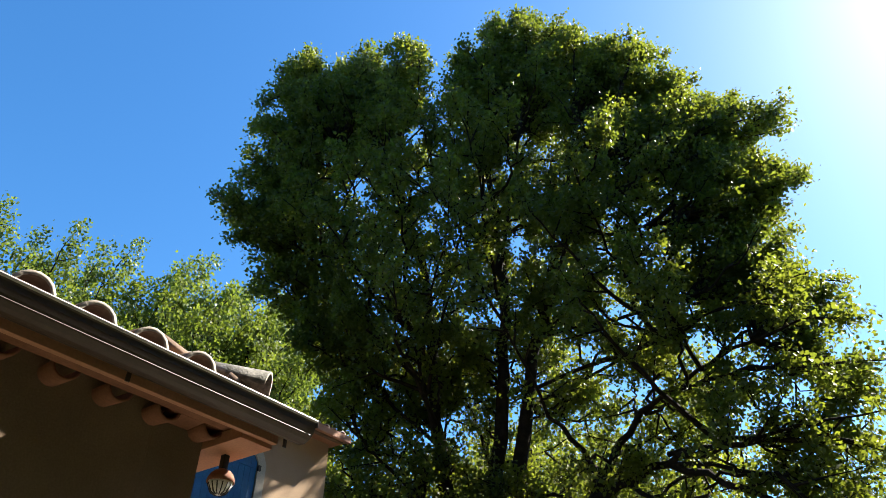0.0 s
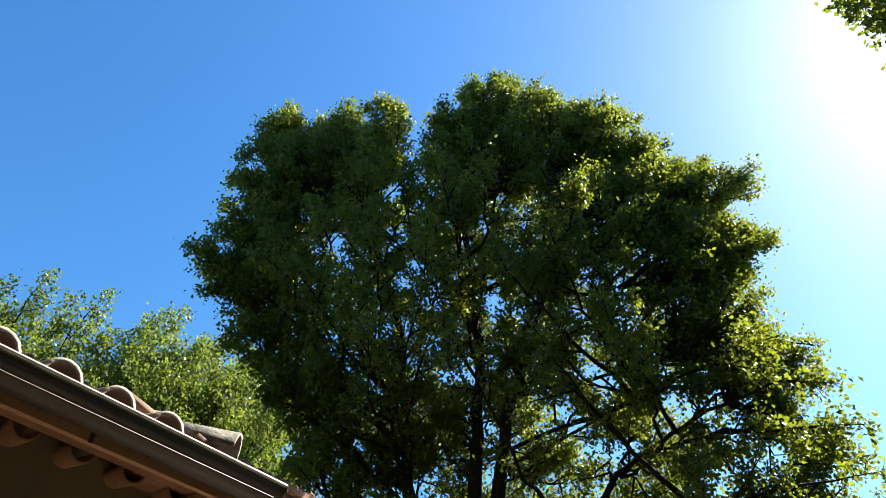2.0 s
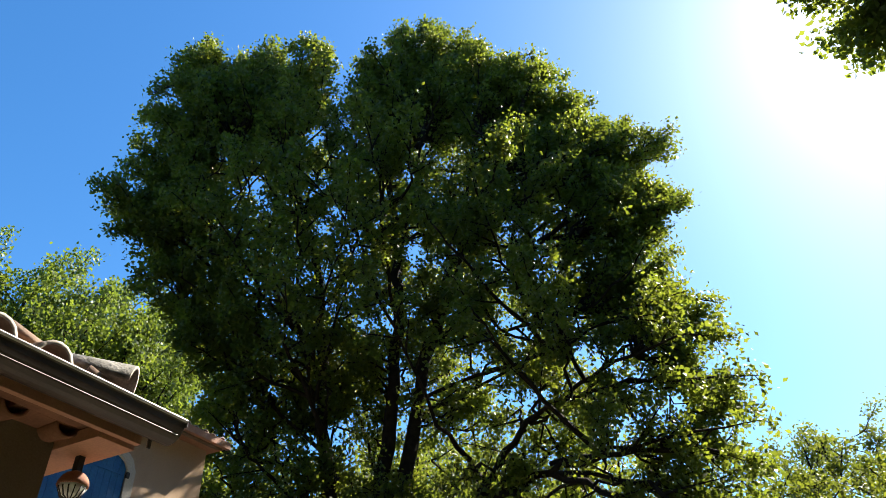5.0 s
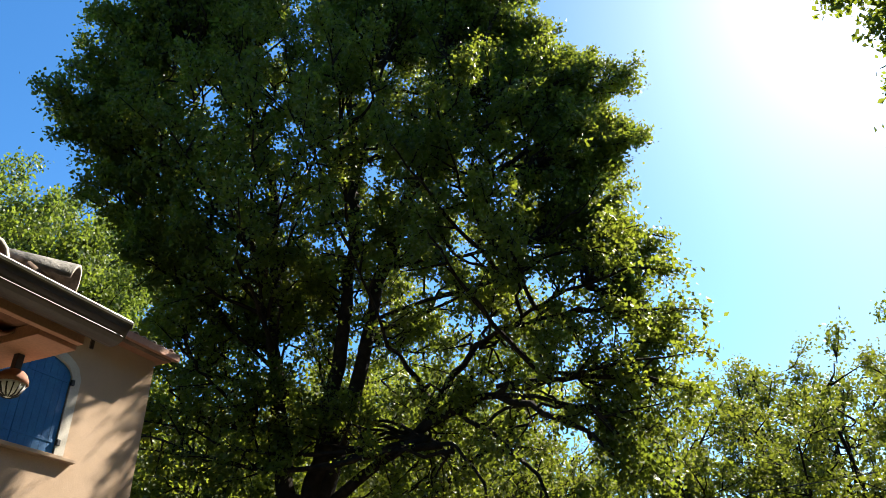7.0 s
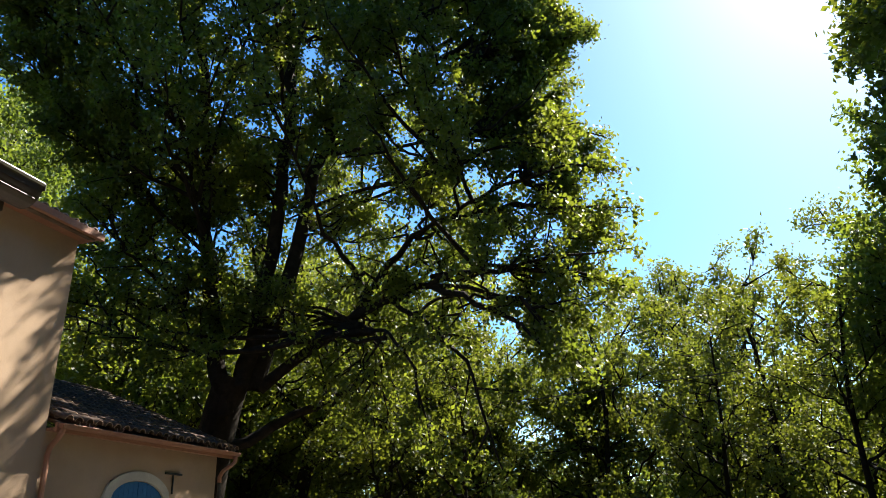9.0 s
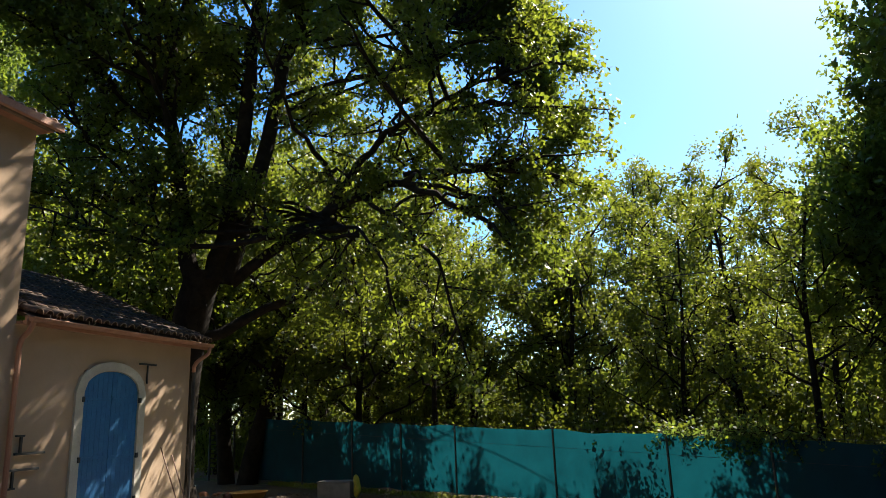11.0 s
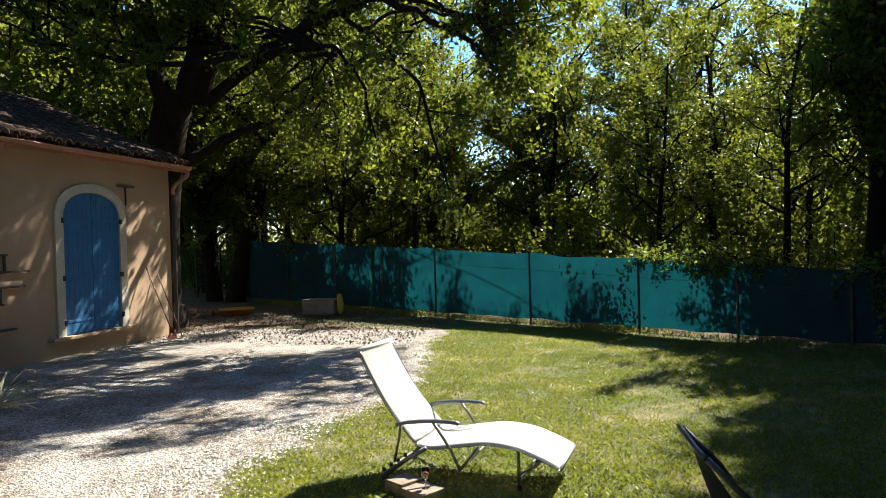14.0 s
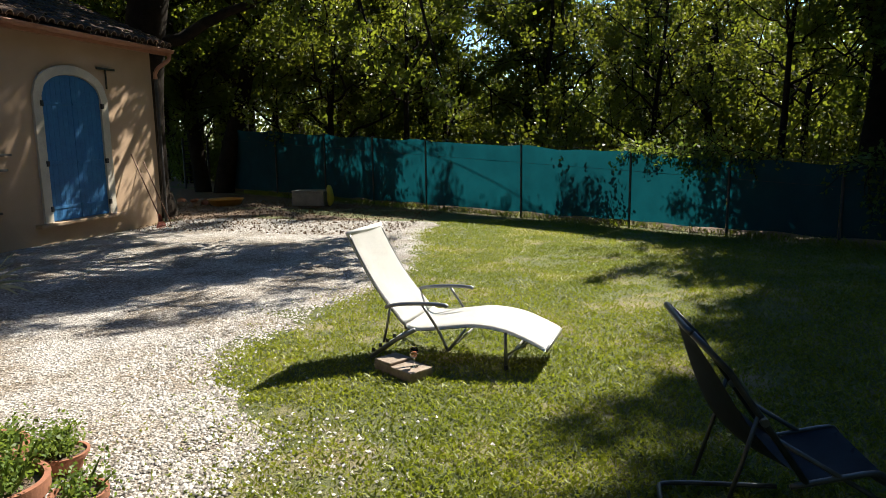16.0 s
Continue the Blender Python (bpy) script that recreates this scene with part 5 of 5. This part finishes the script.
def flower_pot(name, x, y, r, h, label, leaves, tall):
    ob = thing(name, (x, y, -0.02), label, "plant pot", "pots by the gravel")
    part("pot", lathe([(r * 0.68, 0), (r * 0.72, 0.01), (r * 0.93, h * 0.78), (r * 1.04, h * 0.80), (r * 1.06, h), (r * 0.93, h), (r * 0.90, h * 0.86), (0.01, h * 0.84)], 56), M_TERRA, ob, "terracotta pot", smooth=False)
    part("soil", lathe([(0.01, h * 0.845), (r * 0.9, h * 0.875), (0.01, h * 0.885)], 20), M_LITTER, ob, "dark potting soil")
    w = Wood()
    for k in range(leaves):
        a, q = rng.uniform(0, 6.283), rng.uniform(0.1, 1.1)
        p = V(math.cos(a) * r * 0.5 * q, math.sin(a) * r * 0.5 * q, h * 0.88)
        w.spray(p, V(math.cos(a) * q * 0.8, math.sin(a) * q * 0.8, 0.8).normalized(), tall * rng.uniform(0.5, 1.1), 60, 0.035)
    mesh_object("stem", w.v, w.f, M_BUSH, ob)
    leaf_mesh("foliage", np.concatenate(w.tips), 0.022, M_POTLEAF, ob, 0.1, 1.7)
    return ob


flower_pot("flower_pot", -2.42, 2.22, 0.20, 0.32, "large terracotta pot with small-leaved green plant", 26, 0.22)
flower_pot("flower_pot", -2.19, 2.42, 0.115, 0.20, "small terracotta pot with sparse grey-green plant", 8, 0.16)
flower_pot("flower_pot", -2.86, 2.58, 0.19, 0.27, "round terracotta pot with bright green plant beside gravel", 20, 0.16)
flower_pot("flower_pot", -2.72, 2.92, 0.12, 0.10, "low pot overgrown with bright green herbs", 22, 0.16)


def lawn_rake():
    ob = thing("lawn_rake", (-8.32, 11.80, 0.0), "orange plastic leaf rake leaning against the ochre wall", "rake")
    tube("handle", [V(0, 0, 0.22), V(-0.60, 0.12, 1.42)], 0.012, M_HANDLE, ob)
    part("socket", lathe([(0.018, 0.16), (0.024, 0.18), (0.02, 0.27), (0.014, 0.28)], 10), M_ORANGE, ob)
    bm = bmesh.new()
    pts = [(-0.03, 0.24), (0.03, 0.24), (0.07, 0.15), (0.15, 0.06), (0.15, 0.02), (-0.15, 0.02), (-0.15, 0.06), (-0.07, 0.15)]
    f = bm.faces.new([bm.verts.new((0.02, y, z)) for y, z in pts])
    bmesh.ops.solidify(bm, geom=[f], thickness=0.014)
    part("head", bm, M_ORANGE, ob, "faded orange plastic fan head")
    for k in range(9):
        y = -0.14 + 0.035 * k
        tube("tine", [(0.02, y * 0.6, 0.13), (0.03, y, 0.02), (0.05, y * 1.02, 0.0)], 0.005, M_ORANGE, ob, sides=5)
    return ob


lawn_rake()
broom = thing("garden_broom", (-8.35, 12.2, 0), "wooden-handled garden hoe leaning against the ochre wall", "hoe")
tube("handle", [V(0, 0, 0.02), V(-0.56, 0.06, 1.26)], 0.011, M_HANDLE, broom)
part("blade", box((-0.02, -0.06, 0.0), (0.03, 0.06, 0.018), 0.004), M_IRON, broom)


def wall_iron(y, z, kind):
    """A dark wrought-iron bracket on the house wall."""
    ob = thing("wall_bracket", (WX, y, z), "dark wrought-iron bracket fixed to the house wall", "bracket", "wall brackets")
    part("bar", box((0, -0.28, -0.018), (0.035, 0.28, 0.018), 0.004), M_IRON, ob)
    s = 1 if kind else -1
    part("upright", box((0, -0.20, min(0.018 * s, 0.26 * s)), (0.03, -0.16, max(0.018 * s, 0.26 * s)), 0.004), M_IRON, ob)
    part("tie", box((0.0, -0.28, 0.26 * s - 0.015), (0.028, -0.12, 0.26 * s + 0.015), 0.004), M_IRON, ob)
    return ob


wall_iron(8.83, 1.48, True)
wall_iron(8.74, 1.25, False)
wall_iron(8.55, 0.60, True)
wall_iron(6.65, 2.98, True)

# lantern under the near eave
lantern = thing("wall_lantern", (-3.55, 2.09, 3.08), "terracotta wall lantern with white ribbed glass under the eave", "lamp")
bm = bmesh.new()
bmesh.ops.create_uvsphere(bm, u_segments=20, v_segments=10, radius=0.085)
bmesh.ops.delete(bm, geom=[v for v in bm.verts if v.co.z < -0.02], context="VERTS")
bmesh.ops.solidify(bm, geom=list(bm.faces), thickness=0.006)
bm.transform(Matrix.Translation((0, 0.06, 0.03)))
part("shade", bm, M_TERRA, lantern, "terracotta half-dome shade", smooth=True)
part("diffuser", lathe([(0.01, -0.075), (0.045, -0.06), (0.07, -0.02), (0.074, 0.012), (0.01, 0.02)], 22), M_WHITE, lantern, "white ribbed glass", smooth=True).matrix_basis = Matrix.Translation((0, 0.06, 0.03))
for k in range(14):
    a = 2 * math.pi * k / 14
    tube("rib", [V(0.02 * math.cos(a), 0.06 + 0.02 * math.sin(a), -0.045), V(0.05 * math.cos(a), 0.06 + 0.05 * math.sin(a), -0.030), V(0.075 * math.cos(a), 0.06 + 0.075 * math.sin(a), 0.02)], 0.004, M_IRON, lantern, sides=4)
part("arm", box((-0.02, 0.04, 0.10), (0.02, 0.08, 0.199), 0.004), M_IRON, lantern)

# things under the trees
crate = thing("grey_crate", pose(-7.25, 16.5, -0.02, 0, 0, 4), "grey plastic box lying at the foot of the fence", "box")
part("body", box((-0.42, -0.22, 0), (0.42, 0.22, 0.36), 0.03), M_GREY, crate)
part("lid", box((-0.43, -0.23, 0.361), (0.43, 0.23, 0.39), 0.01), M_GREY, crate)
sack = thing("yellow_board", pose(-6.72, 16.45, -0.02, 0, 0, 8), "bright yellow plastic panel leaning beside a grey box", "panel")
part("panel", sweep(smooth_line([(0, 0, 0), (0.03, 0, 0.2), (0.0, 0, 0.45), (-0.03, 0, 0.52)], 4), [0.02, 0.06, 0.08, 0.09, 0.09, 0.09, 0.08, 0.08, 0.07, 0.06, 0.05, 0.04, 0.02][:13], 8), M_YELLOW, sack, smooth=True)
toy = thing("yellow_tub", pose(-9.55, 16.35, -0.02, 0, 0, 30), "flat yellow-orange plastic tub lying on the litter", "tub")
part("tub", lathe([(0.30, 0.0), (0.36, 0.02), (0.44, 0.15), (0.47, 0.16), (0.47, 0.175), (0.42, 0.165), (0.33, 0.04), (0.01, 0.035)], 24), M_AMBER, toy, smooth=True)


def log_pile(x, y):
    ob = thing("stone_heap", (x, y, -0.02), "small heap of reddish stones and bricks near the corner", "rubble")
    for k in range(14):
        bm = bmesh.new()
        bmesh.ops.create_icosphere(bm, subdivisions=1, radius=rng.uniform(0.06, 0.13))
        for v in bm.verts:
            v.co *= rng.uniform(0.8, 1.2)
        bm.transform(Matrix.Translation((rng.uniform(-0.4, 0.4), rng.uniform(-0.25, 0.25), rng.uniform(0.04, 0.16))) @ Matrix.Diagonal((1.2, 1, 0.7, 1)))
        part("stone", bm, M_TERRA if k % 3 else M_BLOCK, ob)


log_pile(-10.45, 16.3)


def yucca(x, y):
    ob = thing("yucca", (x, y, 0), "spiky yucca with long pale narrow leaves beside gravel", "plant")
    for k in range(16):
        a, up = rng.uniform(0, 6.283), rng.uniform(0.25, 1.2)
        ln = rng.uniform(0.5, 0.8)
        d = V(math.cos(a), math.sin(a), up).normalized()
        pts = [V(0, 0, 0.05) + d * ln * t + V(0, 0, -0.22 * t * t) for t in (0, 0.35, 0.7, 1.0)]
        part("blade", sweep(smooth_line(pts, 2), [0.016, 0.02, 0.02, 0.018, 0.014, 0.009, 0.003], 4, flat=0.25), M_DRYBLADE, ob)


yucca(-6.75, 6.35)


# ---- farther off ----
rack = thing("slatted_rack", pose(-13.9, 22.0, 0, 0, 0, -30), "old dark slatted rack standing under the trees", "rack")
for y in (-0.45, 0.45):
    part("upright", box((-0.03, y - 0.03, 0), (0.03, y + 0.03, 1.75), 0.004), M_IRON, rack)
for k in range(9):
    part("slat", box((0.031, -0.5, 0.40 + 0.15 * k), (0.055, 0.5, 0.44 + 0.15 * k), 0.003), M_IRON, rack)
cable = tagged(part("overhead_cable", sweep(smooth_line([(-14, 21.0, 5.9), (-5, 20.0, 5.25), (-0.5, 18.9, 5.15), (3.5, 18.5, 5.25), (12, 18, 5.9)], 6), 0.012, 5), M_IRON), "thin black overhead cable strung between the trees", "cable")
tagged(patch("gravel_path", lambda y: -26.0 + 0.3 * (y - 27), lambda y: -15.2 - 0.55 * (y - 27), 27.0, 31.0, M_GRAVEL, 0.02, 0.3), "pale track crossing behind the trees", "path", kind="structure")
